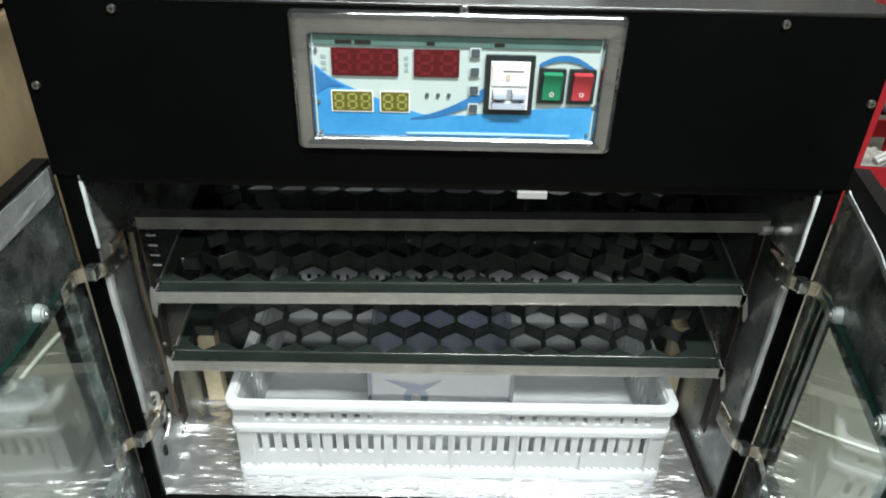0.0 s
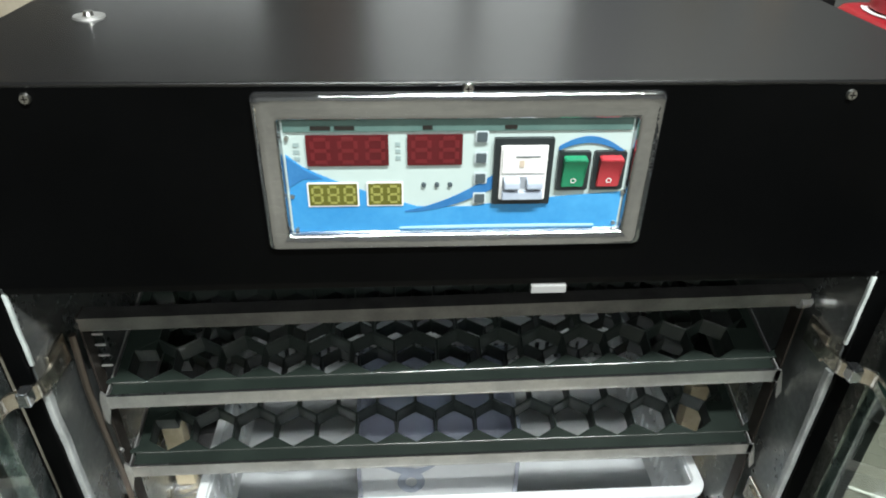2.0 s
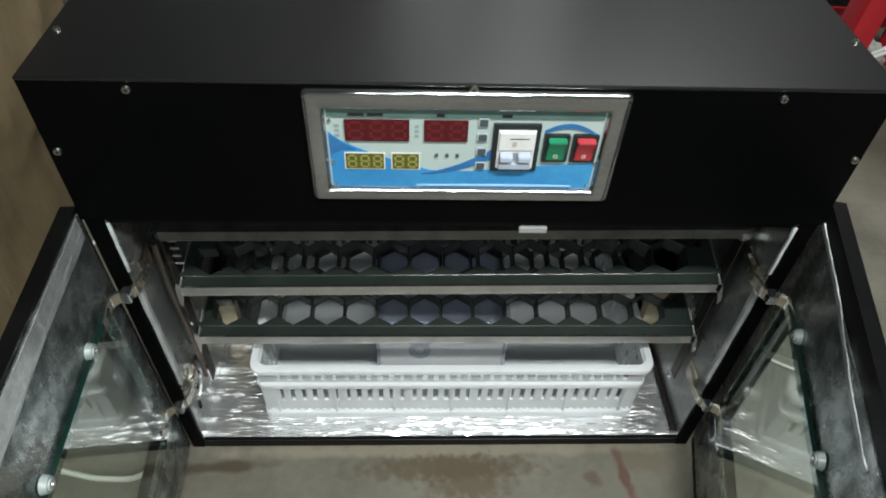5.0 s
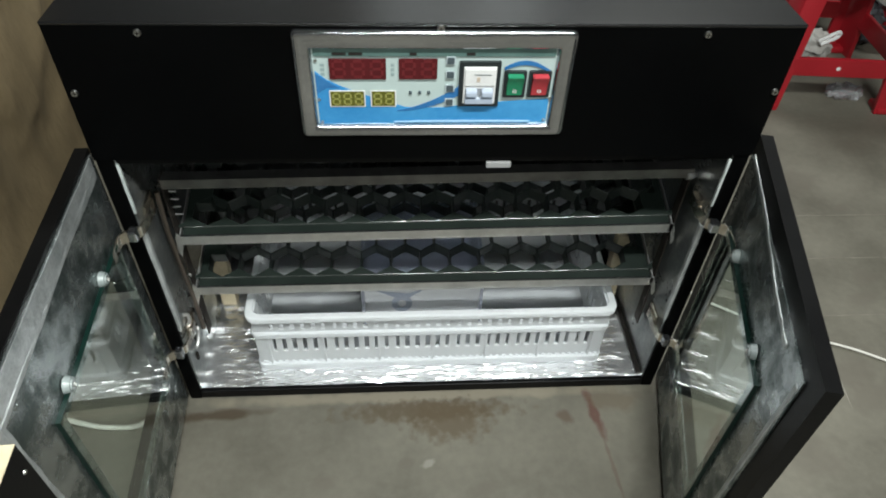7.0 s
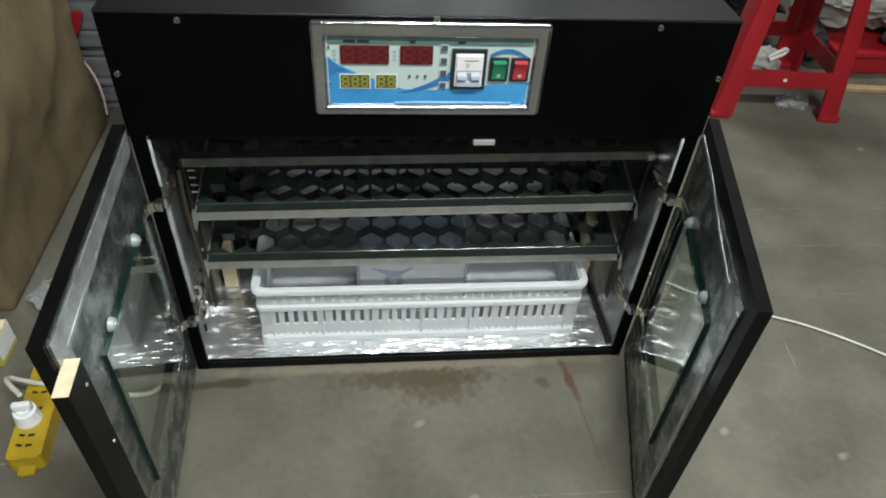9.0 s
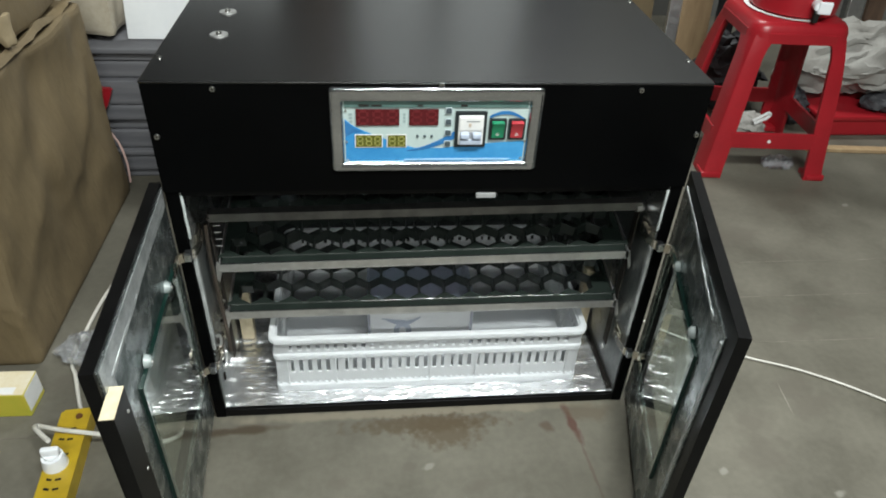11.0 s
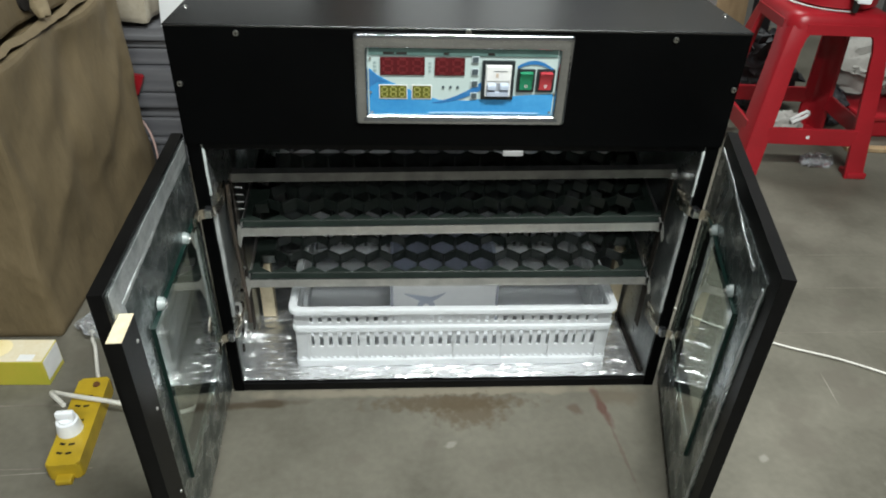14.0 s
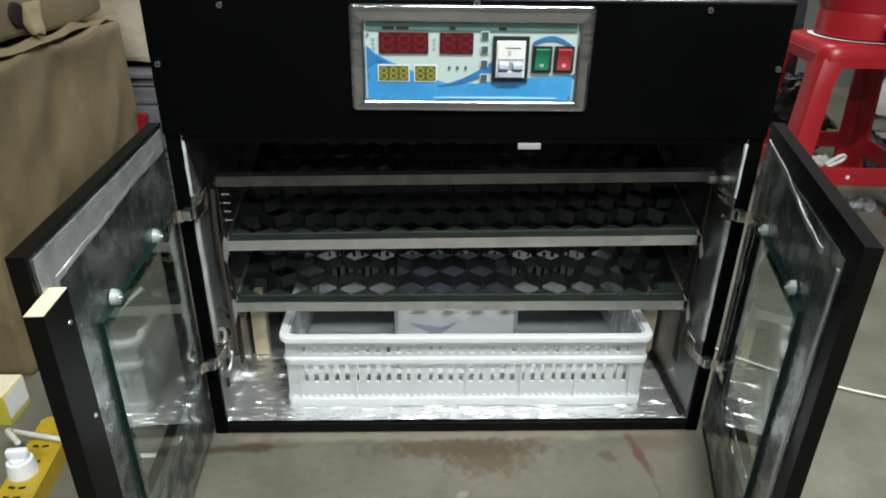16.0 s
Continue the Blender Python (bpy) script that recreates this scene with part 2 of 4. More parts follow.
def mesh_object(name, bm, material, origin=(0, 0, 0), smooth=False):
    bmesh.ops.recalc_face_normals(bm, faces=bm.faces)
    bmesh.ops.translate(bm, vec=-Vector(origin), verts=bm.verts)
    me = bpy.data.meshes.new(name)
    bm.to_mesh(me)
    bm.free()
    if smooth:
        me.polygons.foreach_set("use_smooth", [True] * len(me.polygons))
        me.set_sharp_from_angle(angle=radians(40))
    me.materials.append(material)
    return new(name, me)


def part(name, bm, material, parent, label="", smooth=False):
    """One mesh under a thing or under a part, given in world coordinates."""
    base = BASE[parent.name]
    ob = mesh_object(name, bm, material, base, smooth)
    ob.parent = parent
    BASE[ob.name] = base
    return tagged(ob, label)


def solid(name, bm, material, label, category, origin=(0, 0, 0), smooth=False, group="", kind=""):
    """A top-level thing of one mesh."""
    ob = mesh_object(name, bm, material, origin, smooth)
    ob.location = origin
    BASE[ob.name] = Vector(origin)
    return tagged(ob, label, category, group, kind)


def box(x0, x1, y0, y1, z0, z1, bevel=0.0, bm=None, m=None, segments=2):
    """A box, its edges rounded by bevel, added to bm."""
    own = bmesh.new()
    bmesh.ops.create_cube(own, size=1)
    for v in own.verts:
        v.co = Vector(((x0 + x1) / 2 + v.co.x * (x1 - x0), (y0 + y1) / 2 + v.co.y * (y1 - y0), (z0 + z1) / 2 + v.co.z * (z1 - z0)))
    if bevel:
        bmesh.ops.bevel(own, geom=own.edges[:], offset=bevel, segments=segments, affect="EDGES", profile=0.5)
    if m is not None:
        bmesh.ops.transform(own, matrix=m, verts=own.verts)
    return join(bm, own)


def join(bm, own):
    if bm is None:
        return own
    me = bpy.data.meshes.new("scratch")
    own.to_mesh(me)
    own.free()
    bm.from_mesh(me)
    bpy.data.meshes.remove(me)
    return bm


def cyl(p0, p1, r0, r1=None, n=20, bm=None, bevel=0.0):
    """A rod or cone from p0 to p1."""
    r1 = r0 if r1 is None else r1
    p0, p1 = Vector(p0), Vector(p1)
    own = bmesh.new()
    d = p1 - p0
    bmesh.ops.create_cone(own, cap_ends=True, segments=n, radius1=r0, radius2=r1, depth=d.length)
    if bevel:
        rim = [e for e in own.edges if abs(e.verts[0].co.z - e.verts[1].co.z) < 1e-6 and e.verts[0].co.z > 0]
        bmesh.ops.bevel(own, geom=rim, offset=bevel, segments=2, affect="EDGES")
    m = Matrix.Translation((p0 + p1) / 2) @ d.to_track_quat("Z", "Y").to_matrix().to_4x4()
    bmesh.ops.transform(own, matrix=m, verts=own.verts)
    return join(bm, own)


def prism(points, axis, a0, a1, bm=None, bevel=0.0):
    """A flat outline pushed out along an axis from a0 to a1. Outline pairs are the other two axes in order."""
    own = bmesh.new()

    def at(p, a):
        return {"x": (a, p[0], p[1]), "y": (p[0], a, p[1]), "z": (p[0], p[1], a)}[axis]

    lo, hi = [own.verts.new(at(p, a0)) for p in points], [own.verts.new(at(p, a1)) for p in points]
    own.faces.new(lo), own.faces.new(hi[::-1])
    n = len(points)
    for i in range(n):
        own.faces.new((lo[i], hi[i], hi[(i + 1) % n], lo[(i + 1) % n]))
    if bevel:
        bmesh.ops.bevel(own, geom=own.edges[:], offset=bevel, segments=2, affect="EDGES")
    return join(bm, own)


def frame_plate(x0, x1, z0, z1, a0, a1, b0, b1, y0, y1, m=None):
    """A plate with a rectangular opening a0..a1, b0..b1, from y0 to y1."""
    bm = bmesh.new()
    loops = [[bm.verts.new((p, y, q)) for p, q in ((u0, w0), (u1, w0), (u1, w1), (u0, w1))]
             for u0, u1, w0, w1, y in ((x0, x1, z0, z1, y0), (a0, a1, b0, b1, y0), (a0, a1, b0, b1, y1), (x0, x1, z0, z1, y1))]
    for a, b in zip(loops, loops[1:] + loops[:1]):
        for k in range(4):
            bm.faces.new((a[k], a[(k + 1) % 4], b[(k + 1) % 4], b[k]))
    if m is not None:
        bmesh.ops.transform(bm, matrix=m, verts=bm.verts)
    return bm


def spline(points, steps=8):
    """A smooth line through the points."""
    p = [Vector(q) for q in points]
    p = [2 * p[0] - p[1], *p, 2 * p[-1] - p[-2]]
    out = []
    for i in range(1, len(p) - 2):
        for k in range(steps):
            t = k / steps
            out.append(0.5 * (2 * p[i] + (p[i + 1] - p[i - 1]) * t + (2 * p[i - 1] - 5 * p[i] + 4 * p[i + 1] - p[i + 2]) * t * t
                              + (3 * p[i] - p[i - 1] - 3 * p[i + 1] + p[i + 2]) * t ** 3))
    return out + [p[-2]]


def tube(points, r, n=8, bm=None):
    own = bmesh.new()
    rings = []
    for i, p in enumerate(points):
        d = (points[min(i + 1, len(points) - 1)] - points[max(i - 1, 0)]).normalized()
        a = d.cross(Vector((0.1, 0.2, 1))).normalized()
        b = d.cross(a)
        rings.append([own.verts.new(p + r * (math.cos(k * math.tau / n) * a + math.sin(k * math.tau / n) * b)) for k in range(n)])
    for s, t in zip(rings, rings[1:]):
        for k in range(n):
            own.faces.new((s[k], s[(k + 1) % n], t[(k + 1) % n], t[k]))
    own.faces.new(rings[0]), own.faces.new(rings[-1])
    return join(bm, own)


def rounded(x0, x1, z0, z1, r, n=5):
    """The outline of a rectangle with round corners."""
    out = []
    for cx, cz, a in ((x1 - r, z1 - r, 0), (x0 + r, z1 - r, 90), (x0 + r, z0 + r, 180), (x1 - r, z0 + r, 270)):
        out += [(cx + r * math.cos(radians(a + 90 * k / n)), cz + r * math.sin(radians(a + 90 * k / n))) for k in range(n + 1)]
    return out


def rumple(bm, amount, scale, seed=0.0, cuts=0):
    if cuts:
        bmesh.ops.subdivide_edges(bm, edges=bm.edges[:], cuts=cuts, use_grid_fill=True)
    for v in bm.verts:
        q = v.co * scale + Vector((seed, seed * 1.7, seed * 0.3))
        v.co += amount * Vector((noise.noise(q), noise.noise(q + Vector((31, 0, 0))), noise.noise(q + Vector((0, 47, 0)))))
    return bm


# ---- the workshop ----
FLOOR = box(-5, 5, -5, 5, -0.1, 0)
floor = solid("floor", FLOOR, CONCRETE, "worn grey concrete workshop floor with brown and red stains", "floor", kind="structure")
DIM_WALL = surf("dim_concrete_block", (0.2, 0.2, 0.19), (0.14, 0.14, 0.135), 0.85, scale=1.5, bump=0.2, bscale=40)
for nm, b in (("wall_north", (-5, 5, 2.6, 2.75)), ("wall_south", (-5, 5, -5.15, -5)), ("wall_west", (-5.15, -5, -5, 2.6)), ("wall_east", (5, 5.15, -5, 2.6))):
    solid(nm, box(*b, 0, 3.4), DIM_WALL, "stained grey plaster wall of the workshop", "wall", kind="structure")
solid("ceiling", box(-5.15, 5.15, -5.15, 2.75, 3.4, 3.5), DIM_WALL, "plain grey workshop ceiling", "ceiling", kind="structure")
joints = bmesh.new()
for y, x0, x1 in ((-0.03, -2.0, -0.62), (-0.18, -2.0, -0.64), (0.47, 0.7, 3.0), (0.325, 0.62, 3.0), (0.158, 0.58, 3.0), (-0.3, -0.4, 0.4)):
    for k in range(12):
        xa, xb = x0 + (x1 - x0) * k / 12, x0 + (x1 - x0) * (k + 1) / 12
        w = 0.0012 + 0.0012 * noise.noise(Vector((k * 1.3, y * 9, 0)))
        box(xa, xb, y - w, y + w, -0.001, 0.0006, bm=joints)
tagged(part("floor_joint", joints, surf("floor_joint_dirt", (0.12, 0.105, 0.085), (0.2, 0.18, 0.15), 0.8, scale=20), floor), kind="stuff")


# ---- the incubator ----
HX, TOP, DEEP, HEAD = 0.428, 0.731, 0.56, 0.545
T = 0.021
inc = thing("egg_incubator", (0, 0, 0), "black egg incubator cabinet with both foil-lined doors open", "incubator")
for s in (-1, 1):
    x0, x1 = sorted((s * HX, s * (HX - T)))
    part("side_panel", box(x0, x1, 0.0, DEEP, 0.0, TOP - 0.004, 0.002), BLACK, inc)
    xi0, xi1 = sorted((s * (HX - T - 0.0005), s * (HX - T - 0.003)))
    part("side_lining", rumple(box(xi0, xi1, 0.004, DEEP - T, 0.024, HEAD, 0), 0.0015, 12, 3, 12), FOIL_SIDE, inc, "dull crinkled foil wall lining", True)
part("back_panel", box(-HX + T, HX - T, DEEP - T, DEEP, 0.0, TOP - 0.004, 0.002), BLACK, inc)
# The back lining is coloured much darker than the side linings.
part("back_lining", rumple(box(-HX + T, HX - T, DEEP - T - 0.005, DEEP - T - 0.002, 0.024, HEAD), 0.002, 10, 5, 14), surf("dark_back_lining", (0.07, 0.075, 0.075), (0.045, 0.05, 0.05), 0.4, 0.6, 9, 0.5, 40), inc, "", True)
part("bottom_panel", box(-HX + T, HX - T, 0.0, DEEP - T, 0.002, 0.021, 0.002), BLACK_EDGE, inc)


def foil_sheet(x0, x1, y0, y1, z, nx, ny, seed):
    bm = bmesh.new()
    grid = [[bm.verts.new((x0 + (x1 - x0) * i / nx, y0 + (y1 - y0) * j / ny, z)) for i in range(nx + 1)] for j in range(ny + 1)]
    for row in grid:
        for v in row:
            p = v.co
            bend = 0.004 * noise.noise(Vector((p.x * 25, p.y * 12, 8)))
            ridge = abs(noise.noise(Vector((p.x * 22 + seed, (p.y + bend) * 205, 1))))
            v.co.z += 0.0031 * ridge + 0.001 * noise.noise(Vector((p.x * 70, p.y * 330, seed)))
    for j in range(ny):
        for i in range(nx):
            bm.faces.new((grid[j][i], grid[j][i + 1], grid[j + 1][i + 1], grid[j + 1][i]))
    return bm


part("floor_lining", foil_sheet(-HX + T + 0.002, HX - T - 0.002, 0.006, DEEP - T - 0.006, 0.024, 150, 480, 4), FOIL, inc, "bright crinkled aluminium foil floor", True)
part("corner_gap", box(HX - T - 0.012, HX - T - 0.004, 0.012, DEEP - 0.05, 0.027, 0.032), INK, inc)
part("chamber_ceiling", box(-HX + T, HX - T, 0.02, DEEP - T, HEAD + 0.002, HEAD + 0.012), BLACK_EDGE, inc)
lid = part("top_panel", box(-HX - 0.001, HX + 0.001, -0.0035, DEEP + 0.002, TOP - 0.004, TOP, 0.0015), BLACK_TOP, inc, "satin black sheet top")
# fascia with an opening for the controller
WX, WZ0, WZ1 = 0.150, 0.590, 0.706
fascia = part("control_fascia", frame_plate(-HX, HX, HEAD, TOP - 0.004, -WX, WX, WZ0, WZ1, -0.003, 0.016), BLACK, inc, "matt black front fascia")
part("fascia_lip", box(-HX + T, HX - T, 0.004, 0.02, HEAD - 0.012, HEAD, 0.001), BLACK_EDGE, fascia)
part("catch_plate", box(0.071, 0.104, -0.001, 0.006, 0.526, 0.5345, 0.0008), surf("catch_plate_grey", (0.3, 0.3, 0.3), None, 0.5), inc, "small white catch plate")


def screw(x, y, z, way, parent, r=0.0048):
    p, w = Vector((x, y, z)), Vector(way)
    bm = cyl(p - w * 0.001, p + w * 0.0025, r, r * 0.75, 14)
    ob = part("screw", bm, ZINC, parent, smooth=True)
    side = Vector((0, 0, 1)) if abs(w.z) < 0.5 else Vector((0, 1, 0))
    other = w.cross(side)
    slot = bmesh.new()
    for a, b in ((side, other), (other, side)):
        q = p + w * 0.0027
        vs = [slot.verts.new(q + a * (i * r * 0.55) + b * (j * r * 0.12)) for i, j in ((-1, -1), (1, -1), (1, 1), (-1, 1))]
        slot.faces.new(vs)
    part("slot", slot, INK, ob)


for x, z in ((-0.327, 0.719), (0.005, 0.7255), (0.313, 0.719), (-0.4185, 0.643), (0.4215, 0.643)):
    screw(x, -0.003, z, (0, -1, 0), fascia)
for x, y in ((-0.418, 0.084), (0.421, 0.088), (-0.418, 0.4), (0.421, 0.4)):
    screw(x, y, TOP, (0, 0, 1), lid, 0.004)
for x, y in ((-0.346, 0.185), (-0.349, 0.3)):
    ob = part("washer", cyl((x, y, TOP - 0.001), (x, y, TOP + 0.002), 0.0155, 0.0145, 28), surf("dull_zinc", (0.45, 0.45, 0.44), (0.33, 0.33, 0.32), 0.55, 0.8, 60), lid, "wide zinc washer", True)
    part("bolt_head", cyl((x, y, TOP), (x, y, TOP + 0.006), 0.006, 0.004, 14), ZINC, ob, smooth=True)

# chrome bezel: a sloped ring
ctrl = part("control_panel", box(-WX + 0.001, WX - 0.001, 0.0005, 0.012, WZ0 + 0.001, WZ1 - 0.001), PANEL_WHITE, inc, "blue and white controller with dark displays and switches")


def ring(profile, bm):
    """Frame from pairs of (inset, depth) round the bezel's outline."""
    loops = []
    for inset, y in profile:
        r = max(0.006 - inset * 0.25, 0.0012)
        loops.append([bm.verts.new((px, y, pz)) for px, pz in rounded(-0.1625 + inset, 0.1625 - inset, 0.583 + inset * 0.72, 0.7235 - inset * 1.2, r)])
    for a, b in zip(loops, loops[1:]):
        n = len(a)
        for k in range(n):
            bm.faces.new((a[k], a[(k + 1) % n], b[(k + 1) % n], b[k]))
    return bm


BEZEL = ((0, -0.002), (0.0002, -0.0052), (0.0012, -0.0072), (0.003, -0.0082), (0.0085, -0.0078), (0.0155, -0.0066), (0.0178, -0.0058), (0.019, -0.004), (0.0205, 0.0012))
part("bezel", ring(BEZEL, bmesh.new()), CHROME, inc, "polished chrome bezel", True)
PY = 0.0005


def plate(name, pts, mat, y, parent, label="", thick=0.0006):
    return part(name, prism(pts, "y", y - thick, y), mat, parent, label)


def curve_band(upper, lower, x0, x1, n=24):
    top = [(x0 + (x1 - x0) * k / n, upper((k / n))) for k in range(n + 1)]
    return top + [(x0 + (x1 - x0) * k / n, lower((k / n))) for k in range(n, -1, -1)]


plate("blue_print", curve_band(lambda t: 0.67 - 0.05 * min(t * 2.6, 1) ** 0.7 + 0.022 * max(0, t - 0.55) ** 0.7, lambda t: 0.5965, -0.1405, 0.1405), PANEL_BLUE, PY - 0.0004, ctrl)
plate("deep_swoosh", curve_band(lambda t: 0.617 + 0.012 * t + 0.022 * t * t, lambda t: 0.6155 + 0.001 * t + 0.021 * t * t, -0.045, 0.03), PANEL_DEEP, PY - 0.001, ctrl)
plate("deep_arc", curve_band(lambda t: 0.668 + 0.016 * math.sin(math.pi * (0.15 + 0.8 * t)), lambda t: 0.666 + 0.012 * math.sin(math.pi * (0.15 + 0.8 * t)), 0.082, 0.138), PANEL_DEEP, PY - 0.001, ctrl)
plate("deep_corner", [(-0.1405, 0.668), (-0.1405, 0.64), (-0.128, 0.648), (-0.112, 0.648), (-0.126, 0.656)], PANEL_DEEP, PY - 0.001, ctrl)
# Glare along the window's bottom edge, painted as a thin pale line.
plate("painted_glare_line", curve_band(lambda t: 0.6012 + 0.001 * math.sin(3 * t), lambda t: 0.5995, -0.05, 0.12), surf("pale_blue_glare", (0.35, 0.6, 0.82), None, 0.2), PY - 0.0014, ctrl)


def segments(x0, x1, z0, z1, digits, y, mat, parent):
    """Seven-bar figures, all bars shown, in a display window."""
    w = (x1 - x0) / digits
    for d in range(digits):
        a, b = x0 + w * (d + 0.22), x0 + w * (d + 0.8)
        zz = (z0 + 0.13 * (z1 - z0), (z0 + z1) / 2, z1 - 0.13 * (z1 - z0))
        t = 0.075 * w
        bm = bmesh.new()
        for z in zz:
            box(a + t, b - t, y - 0.0003, y, z - t, z + t, bm=bm)
        for x in (a, b):
            for p, q in zip(zz, zz[1:]):
                box(x - t, x + t, y - 0.0003, y, p + t, q - t, bm=bm)
        tagged(part("digit", bm, mat, parent), kind="stuff")


for x0, x1, z0, z1, n, win, seg, rim in ((-0.1235, -0.0575, 0.66, 0.687, 3, LED_RED, SEG_RED, None), (-0.0425, 0.0025, 0.66, 0.687, 2, LED_RED, SEG_RED, None),
                                     (-0.1245, -0.0845, 0.6235, 0.6435, 3, LED_YEL, SEG_YEL, PAPER), (-0.0755, -0.0475, 0.6235, 0.6435, 2, LED_YEL, SEG_YEL, PAPER)):
    if rim:
        plate("display_rim", rounded(x0 - 0.0013, x1 + 0.0013, z0 - 0.0013, z1 + 0.0013, 0.001), rim, PY - 0.0014, ctrl)
    w = plate("display", rounded(x0, x1, z0, z1, 0.0006), win, PY - 0.0018, ctrl, "dark unlit number display")
    segments(x0, x1, z0, z1, n, PY - 0.0025, seg, w)
for z in (0.6845, 0.666, 0.6475, 0.6285):
    plate("button_rim", rounded(0.0125, 0.0235, z - 0.0052, z + 0.0052, 0.001), surf("button_rim_grey", (0.45, 0.52, 0.54), None, 0.3), PY - 0.0015, ctrl)
    plate("button", rounded(0.0138, 0.0222, z - 0.004, z + 0.004, 0.001), GREY_BTN, PY - 0.0021, ctrl, "", 0.0012)
for x in (-0.029, -0.018, -0.007):
    part("indicator_lamp", cyl((x, PY, 0.641), (x, PY - 0.002, 0.641), 0.0022, 0.0018, 12), GREY_BTN, ctrl)
for x0, x1 in ((-0.134, -0.129), (-0.052, -0.048), (-0.081, -0.0785)):
    for k in range(3):
        plate("print_mark", [(x0, 0.676 - k * 0.006), (x1, 0.676 - k * 0.006), (x1, 0.6795 - k * 0.006), (x0, 0.6795 - k * 0.006)], FAINT, PY - 0.0003, ctrl, "", 0.0003)
# Bezel's shadow on the recessed panel, drawn as a dark teal plate.
plate("painted_shade_strip", [(-0.1405, 0.6895), (0.1405, 0.6895), (0.1405, 0.7), (-0.1405, 0.7)], surf("bezel_shade_teal", (0.07, 0.13, 0.12), (0.1, 0.17, 0.155), 0.25, scale=30), PY - 0.0012, ctrl)
for x0, x1 in ((-0.119, -0.103), (-0.1, -0.084), (-0.03, -0.022), (0.036, 0.046)):
    plate("print_mark", [(x0, 0.691), (x1, 0.691), (x1, 0.6945), (x0, 0.6945)], INK, PY - 0.0019, ctrl, "", 0.0003)
# circuit breaker
brk = part("circuit_breaker", prism(rounded(0.0285, 0.0775, 0.6235, 0.6835, 0.001), "y", PY - 0.004, PY), SW_BLACK, ctrl, "white two-pole circuit breaker in a black surround")
part("breaker_body", box(0.0335, 0.0725, PY - 0.0065, PY - 0.004, 0.629, 0.678, 0.0008, bm=box(0.035, 0.071, PY - 0.008, PY - 0.006, 0.654, 0.676, 0.0006)), BREAKER, brk)
part("breaker_slot", box(0.036, 0.070, PY - 0.0072, PY - 0.0062, 0.6395, 0.6505), surf("breaker_recess", (0.25, 0.27, 0.3), None, 0.4), brk)
for x in (0.0435, 0.0625):
    part("lever", prism([(PY - 0.0065, 0.6515), (PY - 0.013, 0.648), (PY - 0.0135, 0.642), (PY - 0.0065, 0.638)], "x", x - 0.0065, x + 0.0065, bevel=0.0008), LEVER, brk)
part("lever_tie", box(0.036, 0.070, PY - 0.0105, PY - 0.006, 0.6305, 0.638, 0.0008), LEVER, brk)
plate("print_mark", [(0.046, 0.669), (0.066, 0.669), (0.066, 0.6697), (0.046, 0.6697)], GREY_BTN, PY - 0.0081, brk)
plate("print_mark", [(0.049, 0.66), (0.053, 0.66), (0.053, 0.666), (0.049, 0.666)], surf("faded_print", (0.5, 0.42, 0.34), None, 0.5), PY - 0.0081, brk)
# rocker switches
for x0, x1, mat, nm in ((0.082, 0.109, GREEN_SW, "green rocker switch"), (0.112, 0.139, RED_SW, "red rocker switch")):
    sw = part("rocker_switch", prism(rounded(x0, x1, 0.636, 0.671, 0.0015), "y", PY - 0.004, PY, bevel=0.0006), SW_BLACK, ctrl, nm)
    part("rocker", prism([(PY - 0.003, 0.668), (PY - 0.0135, 0.6675), (PY - 0.0075, 0.656), (PY - 0.0055, 0.6395), (PY - 0.003, 0.6395)], "x", x0 + 0.004, x1 - 0.004, bevel=0.0008), mat, sw, smooth=True)
    xc = (x0 + x1) / 2
    ringm = bmesh.new()
    loops = [[ringm.verts.new((xc + r * math.cos(k * math.tau / 14), PY - 0.0073 + (r - 0.0016) * 0, 0.6465 + r * math.sin(k * math.tau / 14))) for k in range(14)] for r in (0.0016, 0.0023)]
    for k in range(14):
        ringm.faces.new((loops[0][k], loops[0][(k + 1) % 14], loops[1][(k + 1) % 14], loops[1][k]))
    part("ring_mark", ringm, PAPER, sw)
for x, z in ((-0.1385, 0.684), (-0.1385, 0.632), (-0.1375, 0.6), (0.1375, 0.602), (0.141, 0.632)):
    part("panel_screw", cyl((x, PY, z), (x, PY - 0.0025, z), 0.0022, 0.0016, 10), ZINC, ctrl, smooth=True)

def sloped(bm, k=0.0154):
    """Lifts the right end a little, as the upper level hangs."""
    for v in bm.verts:
        v.co.z += k * (v.co.x - 0.004)
    return bm


# ---- turning rack, which tips its trays towards the doors ----
TIP = radians(13.5)
# The top bar's steel is darkened in place of the fascia's shadow on it.
rack = part("turning_rack", sloped(box(-0.385, 0.395, 0.066, 0.084, 0.4615, 0.4635, bm=box(-0.385, 0.395, 0.064, 0.0662, 0.447, 0.4635))), surf("shaded_rack_steel", (0.2, 0.2, 0.195), (0.12, 0.12, 0.118), 0.4, 0.9, 30, 0.1, 120), inc, "galvanised steel turning rack")
part("rounded_end", tube(spline([(0.385, 0.066, 0.456), (0.397, 0.07, 0.455), (0.401, 0.085, 0.446), (0.402, 0.11, 0.44)], 5), 0.007), STEEL, rack, smooth=True)
ARM_STEEL = surf("browned_arm_steel", (0.075, 0.064, 0.056), (0.045, 0.038, 0.033), 0.35, 0.75, 20, rough2=0.5)
for x in (-0.388, 0.396):
    part("rack_upright", box(x - 0.0012, x + 0.0012, 0.07, 0.09, 0.10, 0.455, 0.0005), ARM_STEEL, rack)
    part("rack_upright", box(x - 0.0012, x + 0.0012, 0.46, 0.48, 0.10, 0.455, 0.0005), ARM_STEEL, rack)
